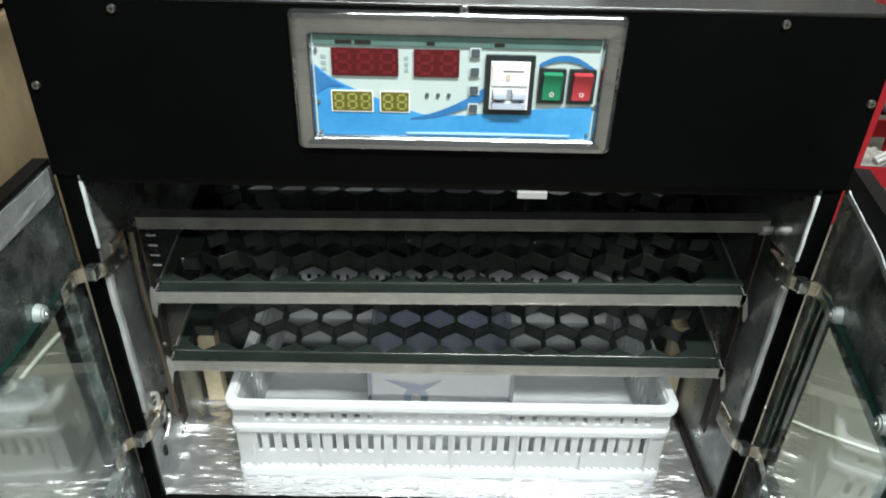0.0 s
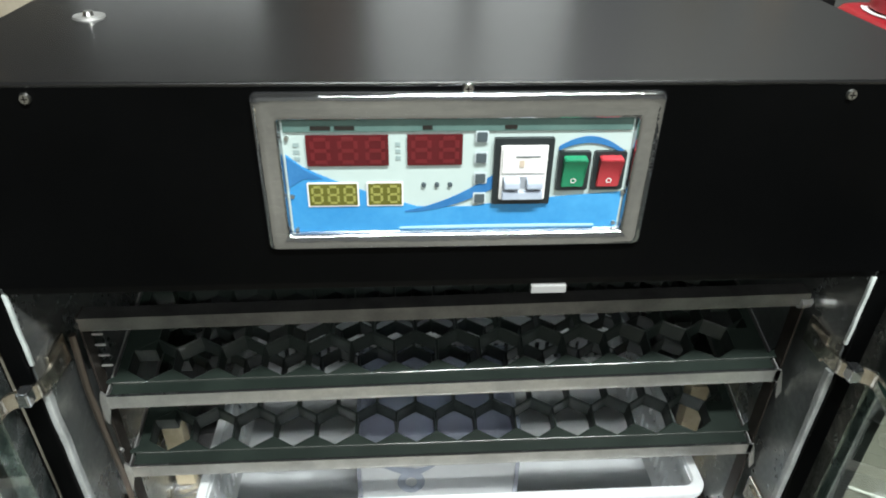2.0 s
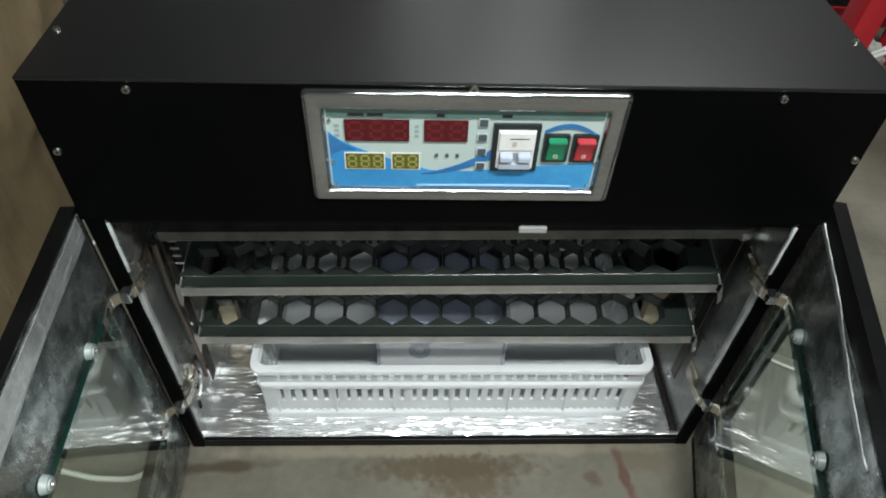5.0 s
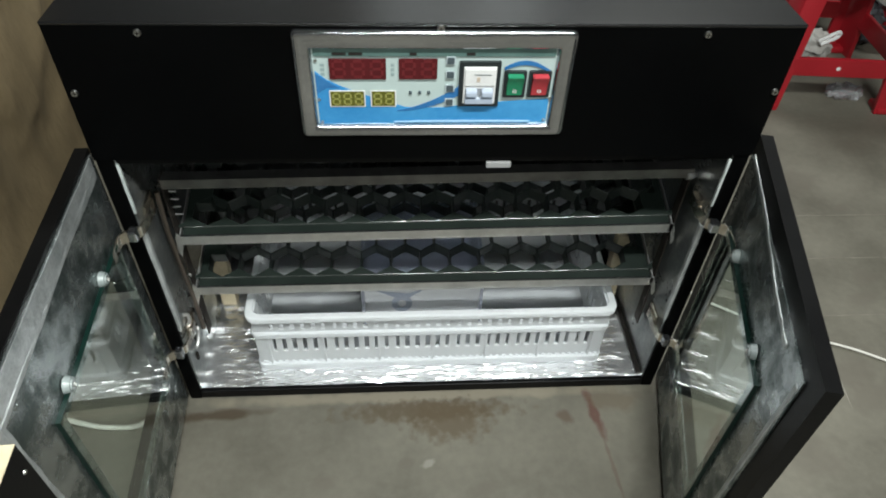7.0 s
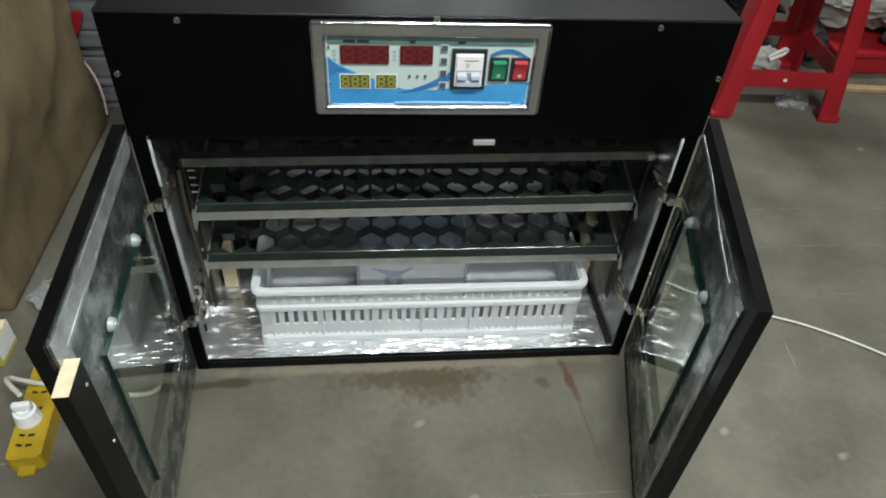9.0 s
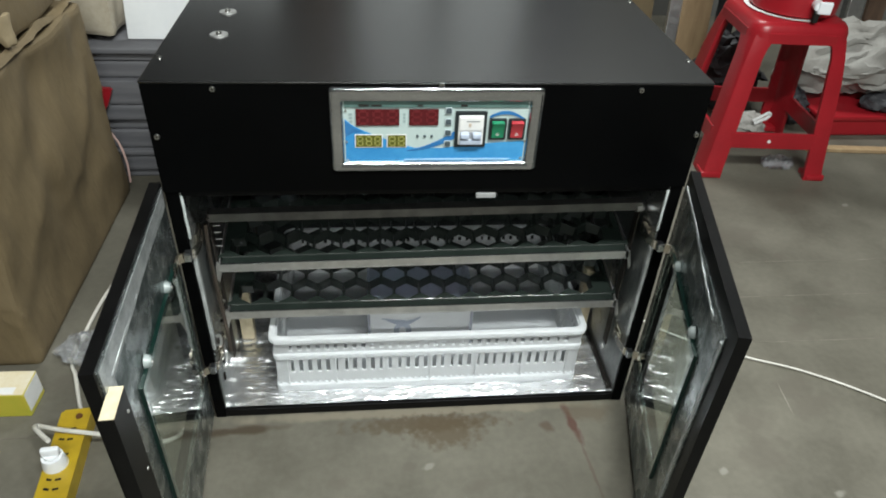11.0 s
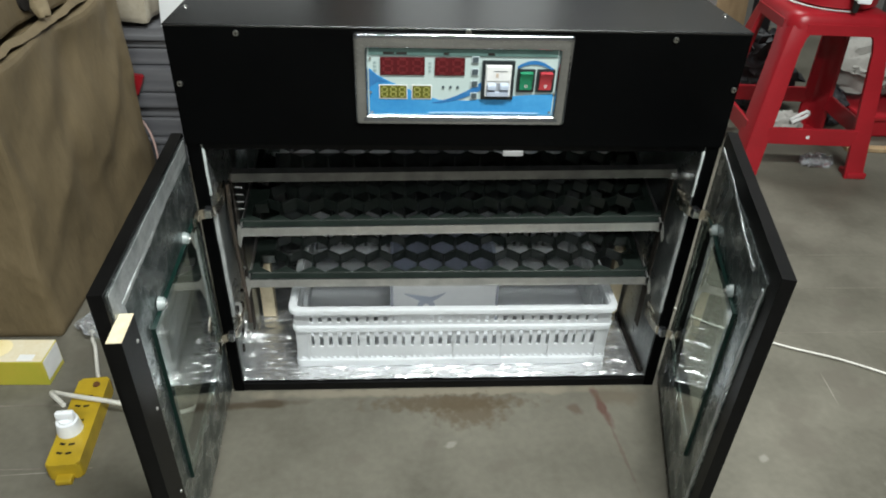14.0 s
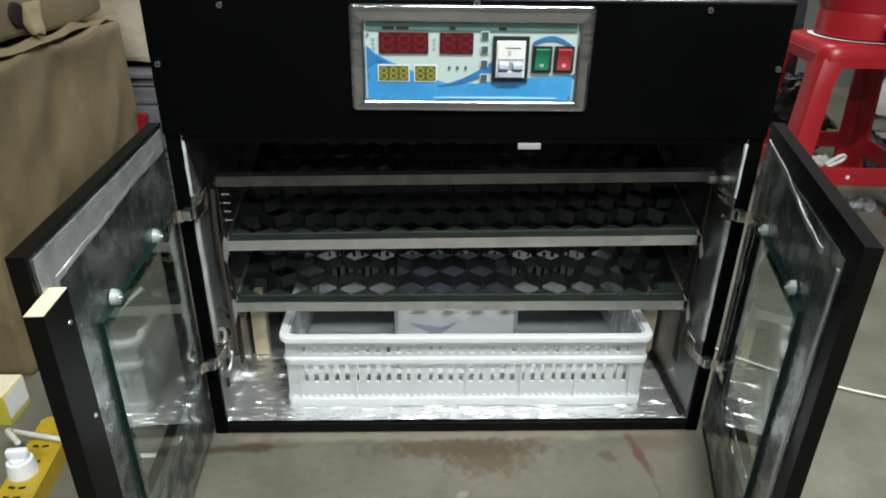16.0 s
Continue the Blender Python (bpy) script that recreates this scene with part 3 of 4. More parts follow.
for z, k in ((0.338, 0.0154), (0.217, 0.003)):
    def hang(bm):
        m = Matrix.Translation((0, 0.066, z + 0.014)) @ Matrix.Rotation(TIP, 4, "X") @ Matrix.Translation((0, -0.066, -z - 0.014))
        bmesh.ops.transform(bm, matrix=m, verts=bm.verts)
        return sloped(bm, k)

    part("front_rail", sloped(box(-0.384, 0.393, 0.0625, 0.0645, z, z + 0.016, 0.0006, bm=box(-0.384, 0.393, 0.0625, 0.0855, z - 0.002, z)), k), STEEL, rack)
    part("rail_edge", sloped(box(-0.384, 0.388, 0.0618, 0.0652, z + 0.016, z + 0.0172, 0.0004), k), CHROME, rack)
    part("rear_rail", hang(box(-0.384, 0.393, 0.455, 0.457, z, z + 0.019)), STEEL, rack)
    for x in (-0.3835, 0.392):
        part("side_rail", hang(box(x - 0.001, x + 0.001, 0.066, 0.456, z - 0.014, z + 0.012)), STEEL, rack)
    part("rail_bracket", sloped(prism([(0.386, z + 0.02), (0.394, z + 0.012), (0.402, z - 0.02), (0.398, z - 0.03), (0.392, z - 0.004), (0.386, z)], "y", 0.0625, 0.0655), k), STEEL, rack)
    part("rail_bracket", sloped(prism([(-0.38, z + 0.018), (-0.385, z + 0.024), (-0.388, z + 0.012), (-0.39, z - 0.016), (-0.386, z - 0.026), (-0.38, z - 0.004)], "y", 0.0612, 0.064), k), STEEL, rack)
for z in (0.445, 0.338, 0.255, 0.225):
    screw(-0.388, 0.069, z, (-0.2, -1, 0), rack, 0.004)
part("link_rod", tube(spline([(-0.392, 0.06, 0.44), (-0.394, 0.058, 0.36), (-0.392, 0.06, 0.27), (-0.39, 0.062, 0.2), (-0.39, 0.06, 0.13)], 5), 0.004), surf("link_rod_steel", (0.2, 0.17, 0.15), None, 0.4, 1.0), rack, smooth=True)
for z in (0.42, 0.405, 0.39, 0.375):
    part("rack_pin", cyl((-0.386, 0.085, z), (-0.374, 0.085, z), 0.0015, n=8), STEEL, rack)
for k in range(3):
    part("wall_clip", tube(spline([(-0.404, 0.03 + 0.01 * k, 0.2 - 0.03 * k), (-0.398, 0.035 + 0.01 * k, 0.195 - 0.03 * k), (-0.397, 0.03, 0.18 - 0.03 * k), (-0.404, 0.028, 0.175 - 0.03 * k)], 5), 0.003), STEEL, inc, smooth=True)
# raw wood stops at the back and unreadable stencil marks on the lining
for x in (-0.385, 0.385):
    part("wood_stop", box(x - 0.014, x + 0.014, 0.2, 0.222, 0.027, 0.2, 0.001), RAW_END, inc, "pale raw wood stop")
for y, z in ((0.085, 0.19), (0.07, 0.168), (0.045, 0.12), (0.06, 0.14), (0.03, 0.09), (0.1, 0.1)):
    part("stencil_mark", box(-0.4045, -0.4012, y - 0.008, y + 0.008, z - 0.003, z + 0.003, m=pose(0, y, z, 60 + 900 * y, 0, 0) @ pose(0, -y, -z)), INK, inc)
# silicone seams by the posts
for s in (-1, 1):
    x = s * (HX - T - 0.003)
    part("post_seam", rumple(box(x - 0.002, x + 0.002, 0.001, 0.005, 0.45, 0.535, 0.0008), 0.001, 60, 2, 3), SILICONE, inc, smooth=True)
    part("post_seam", rumple(box(x - 0.003, x + 0.003, 0.003, 0.012, 0.19, 0.41, 0.001), 0.002, 40, 7, 5), TAPE, inc, smooth=True)


# ---- honeycomb trays ----


def tipped(bm, z, k_slope):
    """Turns a level part about its front edge and lets it hang as the rack does."""
    m = Matrix.Translation((0, 0.066, z)) @ Matrix.Rotation(TIP, 4, "X") @ Matrix.Translation((0, -0.066, -z))
    bmesh.ops.transform(bm, matrix=m, verts=bm.verts)
    return sloped(bm, k_slope)


def egg_tray(z, x_mid, k_slope, label):
    t = thing("egg_tray", (x_mid, 0.25, z), label, "egg tray", "trays in the rack")
    w = 0.0513
    R = w / math.sqrt(3)
    nx, ny, y0, deep = 14, 7, 0.0835, 0.0235
    bm = bmesh.new()
    half = (nx + 0.5) * w / 2

    def hexa(cx, cy, r, zz):
        return [bm.verts.new((cx + r * math.sin(k * math.pi / 3), cy + r * math.cos(k * math.pi / 3), zz)) for k in range(6)]

    for j in range(ny):
        for i in range(nx):
            cx = x_mid - half + w * (i + 0.5 + 0.5 * (j % 2))
            cy = y0 + R + 1.5 * R * j
            loops = [hexa(cx, cy, R, z - 0.001), hexa(cx, cy, R * 0.965, z), hexa(cx, cy, R * 0.945, z - 0.002), hexa(cx, cy, R * 0.925, z - deep), hexa(cx, cy, R * 0.98, z - deep - 0.0004)]
            for a, b in zip(loops, loops[1:]):
                for k in range(6):
                    bm.faces.new((a[k], a[(k + 1) % 6], b[(k + 1) % 6], b[k]))
            # scalloped stop ledge round the foot of the cell
            lo, hi = hexa(cx, cy, R * 0.925, z - deep), []
            for k in range(12):
                r = R * (0.79 if k % 2 else 0.87)
                hi.append(bm.verts.new((cx + r * math.sin(k * math.pi / 6), cy + r * math.cos(k * math.pi / 6), z - deep + 0.0015)))
            for k in range(6):
                a, b = lo[k], lo[(k + 1) % 6]
                bm.faces.new((a, hi[2 * k], hi[2 * k + 1]))
                bm.faces.new((a, hi[2 * k + 1], b))
                bm.faces.new((b, hi[2 * k + 1], hi[(2 * k + 2) % 12]))
    bmesh.ops.remove_doubles(bm, verts=bm.verts, dist=2e-5)
    part("cell_grid", tipped(bm, z, k_slope), TRAY, t)
    rim = bmesh.new()
    x0, x1, yb = x_mid - 0.383, x_mid + 0.383, y0 + 1.5 * R * ny + 0.5 * R
    for i in range(-1, nx + 1):
        # small filled triangles between the front cells
        cx = x_mid - half + w * (i + 1)
        prism([(cx - w / 2, y0 - 0.0005), (cx + w / 2, y0 - 0.0005), (cx, y0 + R / 2)], "z", z - deep, z + 0.0006, bm=rim)
    box(x0, x1, 0.066, y0, z - 0.012, z, 0.001, bm=rim)
    box(x0, x1, yb, yb + 0.012, z - deep, z, 0.001, bm=rim)
    for j in range(ny):
        off = 0.5 * (j % 2)
        ya = y0 + R / 2 + 1.5 * R * j
        box(x0, x_mid - half + w * off, ya - R / 2, ya + R * 1.0, z - deep, z - 0.0008, bm=rim)
        box(x_mid - half + w * (nx + off), x1, ya - R / 2, ya + R * 1.0, z - deep, z - 0.0008, bm=rim)
    part("tray_rim", tipped(rim, z, k_slope), TRAY, t)
    part("front_ledge", tipped(box(x0, x1, 0.0655, 0.0675, z - 0.014, z + 0.0015, 0.0006), z, k_slope), TRAY, t)
    part("inner_ledge", tipped(box(x0, x1, y0 - 0.0022, y0 - 0.0008, z - 0.004, z + 0.0022, 0.0005), z, k_slope), TRAY_LEDGE, t, "shiny ledge, coloured pale for its highlight")
    return t


egg_tray(0.352, 0.004, 0.0154, "empty dark green plastic honeycomb egg tray on the upper rails")
egg_tray(0.231, 0.004, 0.003, "empty dark green plastic honeycomb egg tray above the white basket")


# ---- hatching basket ----
def basket():
    X0, X1, Y0, Y1 = -0.311, 0.336, 0.036, 0.42
    t = thing("hatching_basket", ((X0 + X1) / 2, (Y0 + Y1) / 2, 0.027), "white slotted plastic hatching basket on the foil floor", "basket")

    def slotted(axis, a0, a1, c0, c1, z0, z1, pitch, slot, bm):
        n = max(1, int((a1 - a0) / pitch))
        p = (a1 - a0) / n
        for k in range(n + 1):
            m0, m1 = a0 + p * k - (p - slot) / 2, a0 + p * k + (p - slot) / 2
            if k % 6 == 0:
                m0, m1 = m0 - 0.002, m1 + 0.002
            m0, m1 = max(m0, a0), min(m1, a1)
            if axis == "x":
                box(m0, m1, c0, c1, z0, z1, bm=bm)
            else:
                box(c0, c1, m0, m1, z0, z1, bm=bm)
        return bm

    inset = 0.009
    bx0, bx1, by0, by1 = X0 + inset, X1 - inset, Y0 + inset, Y1 - inset
    w = 0.005
    for axis, a0, a1, c0, c1 in (("x", bx0, bx1, by0, by0 + w), ("x", bx0, bx1, by1 - w, by1), ("y", by0 + w, by1 - w, bx0, bx0 + w), ("y", by0 + w, by1 - w, bx1 - w, bx1)):
        bm = bmesh.new()
        e0, e1 = a0 + 0.022, a1 - 0.022

        def rail(p0, p1, z0, z1):
            if axis == "x":
                box(p0, p1, c0, c1, z0, z1, bm=bm)
            else:
                box(c0, c1, p0, p1, z0, z1, bm=bm)

        rail(a0, a1, 0.03, 0.077), rail(a0, a1, 0.116, 0.139), rail(a0, a1, 0.153, 0.172)
        for p0, p1 in ((a0, e0), (e1, a1)):
            rail(p0, p1, 0.077, 0.116), rail(p0, p1, 0.139, 0.153)
        slotted(axis, e0, e1, c0, c1, 0.077, 0.116, 0.018, 0.0084, bm)
        slotted(axis, e0, e1, c0, c1, 0.139, 0.153, 0.018, 0.0078, bm)
        part("side_wall", bm, BASKET_PL, t)

    def band(inset_o, wide, z0, z1, name, r):
        bm = bmesh.new()
        loops = []
        for ins, z in ((inset_o, z0), (inset_o - 0.0005, z0 + 0.002), (inset_o - 0.0005, z1 - 0.002), (inset_o + 0.0015, z1), (inset_o + wide - 0.001, z1), (inset_o + wide, z1 - 0.002), (inset_o + wide, z0)):
            loops.append([bm.verts.new((p, q, z)) for p, q in rounded(X0 + ins, X1 - ins, Y0 + ins, Y1 - ins, r - ins * 0.4)])
        loops.append(loops[0])
        for a, b in zip(loops, loops[1:]):
            for k in range(len(a)):
                bm.faces.new((a[k], a[(k + 1) % len(a)], b[(k + 1) % len(a)], b[k]))
        part(name, bm, BASKET_PL, t, smooth=True)

    band(0.0, 0.012, 0.166, 0.178, "rim", 0.02)
    band(0.004, 0.008, 0.119, 0.132, "middle_band", 0.016)
    band(0.0045, 0.009, 0.0275, 0.045, "foot_band", 0.016)
    for k in range(7):
        x = bx0 + 0.022 + (bx1 - bx0 - 0.044) * k / 6
        part("rib", box(x - 0.0015, x + 0.0015, by0 - 0.004, by0, 0.045, 0.122), BASKET_PL, t)
    net = bmesh.new()
    p = 0.0125
    W, D = bx1 - bx0, by1 - by0
    n = int((W + D) / p)
    for s in (1, -1):
        for k in range(1, n):
            c = k * p
            a = (max(0.0, c - D), min(c, D))
            b = (min(c, W), max(0.0, c - W))
            (xa, ya), (xb, yb) = a, b
            if s < 0:
                ya, yb = D - ya, D - yb
            d = Vector((xb - xa, yb - ya, 0))
            if d.length < 0.01:
                continue
            mid = Vector((bx0 + (xa + xb) / 2, by0 + (ya + yb) / 2, 0.048 + 0.0006 * s))
            m = Matrix.Translation(mid) @ Matrix.Rotation(math.atan2(d.y, d.x), 4, "Z")
            box(-d.length / 2, d.length / 2, -0.0046, 0.0046, -0.001, 0.001, bm=net, m=m)
    part("floor_net", net, BASKET_PL, t)
    return t


basket()

tub = thing("clear_tub", (0.0, 0.2, 0.05), "milky clear plastic tub with a blue print in the basket", "container")
tub_bm = box(-0.112, 0.104, 0.118, 0.3, 0.05, 0.197, 0.006)
bmesh.ops.delete(tub_bm, geom=[f for f in tub_bm.faces if f.normal.z > 0.6 and f.calc_center_median().z > 0.15], context="FACES")
part("tub_body", tub_bm, MILKY, tub, "", True)
for x in (-0.113, 0.105):
    part("tub_edge", box(x - 0.003, x + 0.003, 0.1155, 0.1185, 0.06, 0.196, 0.001), BLUE_LID, tub, "lilac blue tinted edge")
part("tub_lid", box(-0.116, 0.108, 0.114, 0.304, 0.197, 0.201, 0.001), surf("clear_blue_lid", (0.72, 0.77, 0.92), None, 0.25, trans=0.92, ior=1.2), tub)
swoosh = bmesh.new()
loop = [[swoosh.verts.new((-0.042 + r * math.cos(k * math.tau / 20), 0.1165, 0.118 + 1.2 * r * math.sin(k * math.tau / 20))) for k in range(20)] for r in (0.008, 0.019)]
for k in range(20):
    swoosh.faces.new((loop[0][k], loop[0][(k + 1) % 20], loop[1][(k + 1) % 20], loop[1][k]))
for pts in (((-0.055, 0.135), (-0.09, 0.155), (-0.075, 0.152), (-0.035, 0.146)), ((-0.03, 0.133), (-0.008, 0.15), (-0.002, 0.157), (-0.02, 0.149), (-0.045, 0.142))):
    swoosh.faces.new([swoosh.verts.new((p, 0.1163, q)) for p, q in pts])
part("blue_print", swoosh, BLUE_CORD, tub, "slate blue looped print")


# ---- doors ----
def door(origin, U, V, width, thick, name_label, with_strip, shift):
    """u runs from the hinge to the free edge, v from the outer to the inner face."""
    O, U, V, Z = Vector(origin), Vector(U), Vector(V), Vector((0, 0, 1))
    m = Matrix((U, V, Z)).transposed().to_4x4()
    m.translation = O
    H0, H1 = 0.012, 0.562
    u0, u1, z0, z1 = 0.075 - shift, width - 0.105, 0.155, 0.422
    d = part("door", frame_plate(0, width, H0, H1, u0, u1, z0, z1, 0, thick - 0.002, m), BLACK_EDGE, inc, name_label)
    edge_in = 0.006 if with_strip else 0.03
    skin = frame_plate(0.006, width - edge_in, H0 + 0.006, H1 - edge_in, u0 + 0.004, u1 - 0.004, z0 + 0.004, z1 - 0.004, thick - 0.002, thick)
    bmesh.ops.subdivide_edges(skin, edges=skin.edges[:], cuts=8, use_grid_fill=True)
    for v in skin.verts:
        v.co.y += 0.0012 * noise.noise(v.co * 30)
    bmesh.ops.transform(skin, matrix=m, verts=skin.verts)
    part("foil_skin", skin, FOIL_DOOR, d, "smudged grey foil inner skin, dark reflections put into its colour", True)
    pane = part("glass_pane", box(0.06 - shift, width - 0.095, thick + 0.0005, thick + 0.0055, 0.14, 0.432, m=m), GLASS, d, "greenish mirror-like glass pane")
    pane.visible_shadow = False
    edge = box(width - 0.095, width - 0.0935, thick + 0.0003, thick + 0.0058, 0.138, 0.434, m=m)
    box(0.06 - shift, width - 0.095, thick + 0.0003, thick + 0.0058, 0.432, 0.4335, bm=edge, m=m)
    part("glass_edge", edge, GLASS_EDGE, d)
    for cu in (0.128 - shift, width - 0.139):
        clip = cyl((cu, thick + 0.001, 0.439), (cu, thick + 0.010, 0.439), 0.0105, 0.008, 18, bevel=0.002)
        bmesh.ops.transform(clip, matrix=m, verts=clip.verts)
        c = part("glass_clip", clip, CLIP, d, "milky round glass clip", True)
        pin = cyl((cu, thick + 0.009, 0.439), (cu, thick + 0.012, 0.439), 0.003, 0.002, 10)
        bmesh.ops.transform(pin, matrix=m, verts=pin.verts)
        part("clip_screw", pin, ZINC, c)
    # foil tape along the top and free edge
    bands = ((0.014, width - 0.034, 0.526, 0.556), (width - 0.034, width - 0.007, 0.05, 0.556)) if with_strip else ()
    for k, (ua, ub, za, zb) in enumerate(bands):
        tape = box(ua, ub, thick + 0.0004, thick + 0.0014, za, zb)
        bmesh.ops.subdivide_edges(tape, edges=tape.edges[:], cuts=12, use_grid_fill=True)
        for v in tape.verts:
            v.co += Vector((0.002 * noise.noise(v.co * 50), 0.0006 * noise.noise(v.co * 45 + Vector((k, 2, 0))), 0.002 * noise.noise(v.co * 50 + Vector((3, 0, k)))))
        bmesh.ops.transform(tape, matrix=m, verts=tape.verts)
        part("foil_tape", tape, TAPE_BRIGHT, d, "bright wrinkled foil tape border", True)
    # bead of sealant along the top and free edge of the skin
    end = width - (0.034 if with_strip else 0.09)
    low = 0.002 if with_strip else 0.01
    for pts in (spline([(0.02, thick + 0.001, 0.538), (0.13, thick + 0.001, 0.532), (0.25, thick + 0.001, 0.526 - low), (end, thick + 0.001, 0.522 - low)], 8),
                spline([(width - 0.036, thick + 0.001, 0.519), (width - 0.04, thick + 0.001, 0.3), (width - 0.038, thick + 0.001, 0.05)], 10)):
        own = tube(pts, 0.0042, 6)
        for v in own.verts:
            v.co += 0.0026 * Vector((noise.noise(v.co * 70), 0, noise.noise(v.co * 60 + Vector((9, 0, 0)))))
            v.co.y = thick + (v.co.y - thick) * 0.35
        bmesh.ops.transform(own, matrix=m, verts=own.verts)
        part("sealant_bead", own, TAPE, d, smooth=True)
    if with_strip:
        st = part("closing_strip", box(width - 0.019, width + 0.030, thick + 0.0005, thick + 0.017, 0.03, 0.52, m=m), BLACK_EDGE, d, "black closing strip with a raw pale end")
        part("strip_end", box(width - 0.019, width + 0.030, thick + 0.0005, thick + 0.017, 0.5202, 0.5212, m=m), RAW_END, st)
        for z in (0.49, 0.38, 0.22, 0.08):
            own = cyl((width - 0.008, thick + 0.016, z), (width - 0.008, thick + 0.0185, z), 0.003, 0.002, 10)
            bmesh.ops.transform(own, matrix=m, verts=own.verts)
            part("strip_screw", own, ZINC, st)
    return d


B = math.atan2(0.0205, 0.406)
left_door = door((-0.447, 0.0, 0), (math.sin(B), -math.cos(B), 0), (math.cos(B), math.sin(B), 0), 0.4068, 0.0185, "open foil-lined door with glass and closing strip", True, 0.018)
A = math.atan2(0.098, 0.404)
right_door = door((0.4595, 0.017, 0), (-math.sin(A), -math.cos(A), 0), (-math.cos(A), math.sin(A), 0), 0.4157, 0.0185, "open foil-lined door with a glass pane", False, 0.015)
for s, d in ((-1, left_door), (1, right_door)):
    for z in (0.43, 0.163):
        # bent plate from the inner wall round the post to the door
        line = [Vector((p.x, p.y)) for p in spline([(0.4, 0.05, 0), (0.397, 0.012, 0), (0.4, -0.01, 0), (0.414, -0.019, 0), (0.424, -0.028, 0), (0.4225, -0.048, 0), (0.42, -0.066, 0)], 4)]
        off = [Vector((0.004, 0)) if n < 5 else Vector((0.002, 0.003)) for n in range(len(line))]
        outline = [(s * q.x, q.y) for q in line] + [(s * (q.x - o.x), q.y - o.y) for q, o in reversed(list(zip(line, off)))]
        h = part("hinge", prism(outline, "z", z - 0.009, z + 0.009, bevel=0.0008), NICKEL, d, "worn nickel concealed hinge", True)
        x0, x1 = sorted((s * 0.4035, s * 0.3985))
        part("mounting_plate", box(x0, x1, 0.02, 0.058, z - 0.02, z + 0.016, 0.0015), NICKEL, h)
        part("hinge_boss", box(*sorted((s * 0.4, s * 0.412)), -0.027, -0.012, z - 0.007, z + 0.01, 0.002), CHROME, h)
        part("hinge_screw", cyl((s * 0.3985, 0.03, z), (s * 0.394, 0.03, z), 0.005, 0.004, 12), ZINC, h, smooth=True)


# ---- left of the incubator ----
def carton():
    bm = box(-1.6, -0.822, 0.165, 0.885, 0.0, 0.575, 0.012)
    bmesh.ops.subdivide_edges(bm, edges=bm.edges[:], cuts=44, use_grid_fill=True)
    for v in bm.verts:
        q = v.co * 5
        k = min(1, v.co.z * 6)
        v.co += k * 0.02 * Vector((noise.noise(q), noise.noise(q + Vector((9, 0, 0))), noise.noise(q * 1.6 + Vector((0, 5, 0))) * 1.2))
        # paper folds: sharp slanting creases with flat facets between them
        a = v.co.y + 0.22 * v.co.z + 0.25 * v.co.x
        b = v.co.z * 0.7 - v.co.y * 0.5
        fold = abs(noise.noise(Vector((a * 8, b * 2.5, 2)))) + 0.6 * abs(noise.noise(Vector((b * 9, a * 3, 7))))
        v.co += k * Vector((0.02, -0.012, 0)) * (0.3 - fold)
        v.co.z = max(v.co.z, 0.0)
    return bm


t = thing("wrapped_carton", (-1.2, 0.5, 0), "large wrinkled brown paper wrapped carton on the floor", "carton")
part("carton_body", carton(), CARTON, t, smooth=True)
fl = bmesh.new()
n = 40
rows = []
for j in range(3):
    rows.append([fl.verts.new((-0.826 - 0.011 * j + 0.008 * noise.noise(Vector((k * 0.5, j, 0))), 0.17 + 0.71 * k / n,
                               0.572 + (0.006, 0.018, 0.012)[j] * (0.8 + 0.9 * noise.noise(Vector((k * 0.17, j * 0.4, 4)))))) for k in range(n + 1)])
for a, b in zip(rows, rows[1:]):
    for k in range(n):
        fl.faces.new((a[k], a[k + 1], b[k + 1], b[k]))
part("torn_flap", fl, CARTON, t, "torn pale paper edge", True)
t = thing("upper_carton", (-1.3, 0.55, 0.59), "brown carton with a torn hand hole lying on the wrapped carton", "carton")
part("carton_body", rumple(box(-1.7, -0.845, 0.2, 0.84, 0.592, 1.1, 0.01), 0.012, 4, 8, 8), CARTON, t, smooth=True)
part("hand_hole", rumple(cyl((-0.86, 0.462, 0.637), (-0.843, 0.462, 0.637), 0.024, 0.022, 16), 0.003, 30, 2), INK, t)
part("torn_tab", rumple(box(-0.838, -0.826, 0.472, 0.512, 0.59, 0.655, 0.003), 0.01, 25, 3, 3), CARTON_EDGE, t, smooth=True)

heights = (0.03, 0.055, 0.02, 0.06, 0.035, 0.05, 0.075, 0.05, 0.025, 0.02)
z = 0.0
for k, hgt in enumerate(heights):
    dx, dy = 0.012 * math.sin(k * 2.3), 0.012 * math.cos(k * 1.7)
    solid("foam_board", rumple(box(-1.15 + dx, 0.25 + dx, 0.96 + dy, 1.5 + dy, z, z + hgt - 0.003, 0.004), 0.002, 7, k, 4), BOARD,
          "grey foam board lying in a stack behind the incubator", "board", (0, 1.2, z), True, "stacked boards")
    z += hgt
t = thing("wrapped_bundle", (-0.8, 1.1, 0.42), "brown bundle in milky plastic wrap on the boards", "bundle")
part("bundle_body", rumple(box(-1.04, -0.79, 0.985, 1.27, 0.428, 0.85, 0.02), 0.014, 9, 6, 8), WRAP, t, smooth=True)
solid("white_sheet", rumple(box(-0.772, -0.36, 0, 0.012, 0, 0.55, 0.002, m=pose(0, 1.01, 0.422, -14, 0, 0)), 0.003, 6, 3, 5), WHITE_SHEET,
      "glossy white sheet leaning on the stacked boards", "sheet", (0, 1.0, 0.42), True)
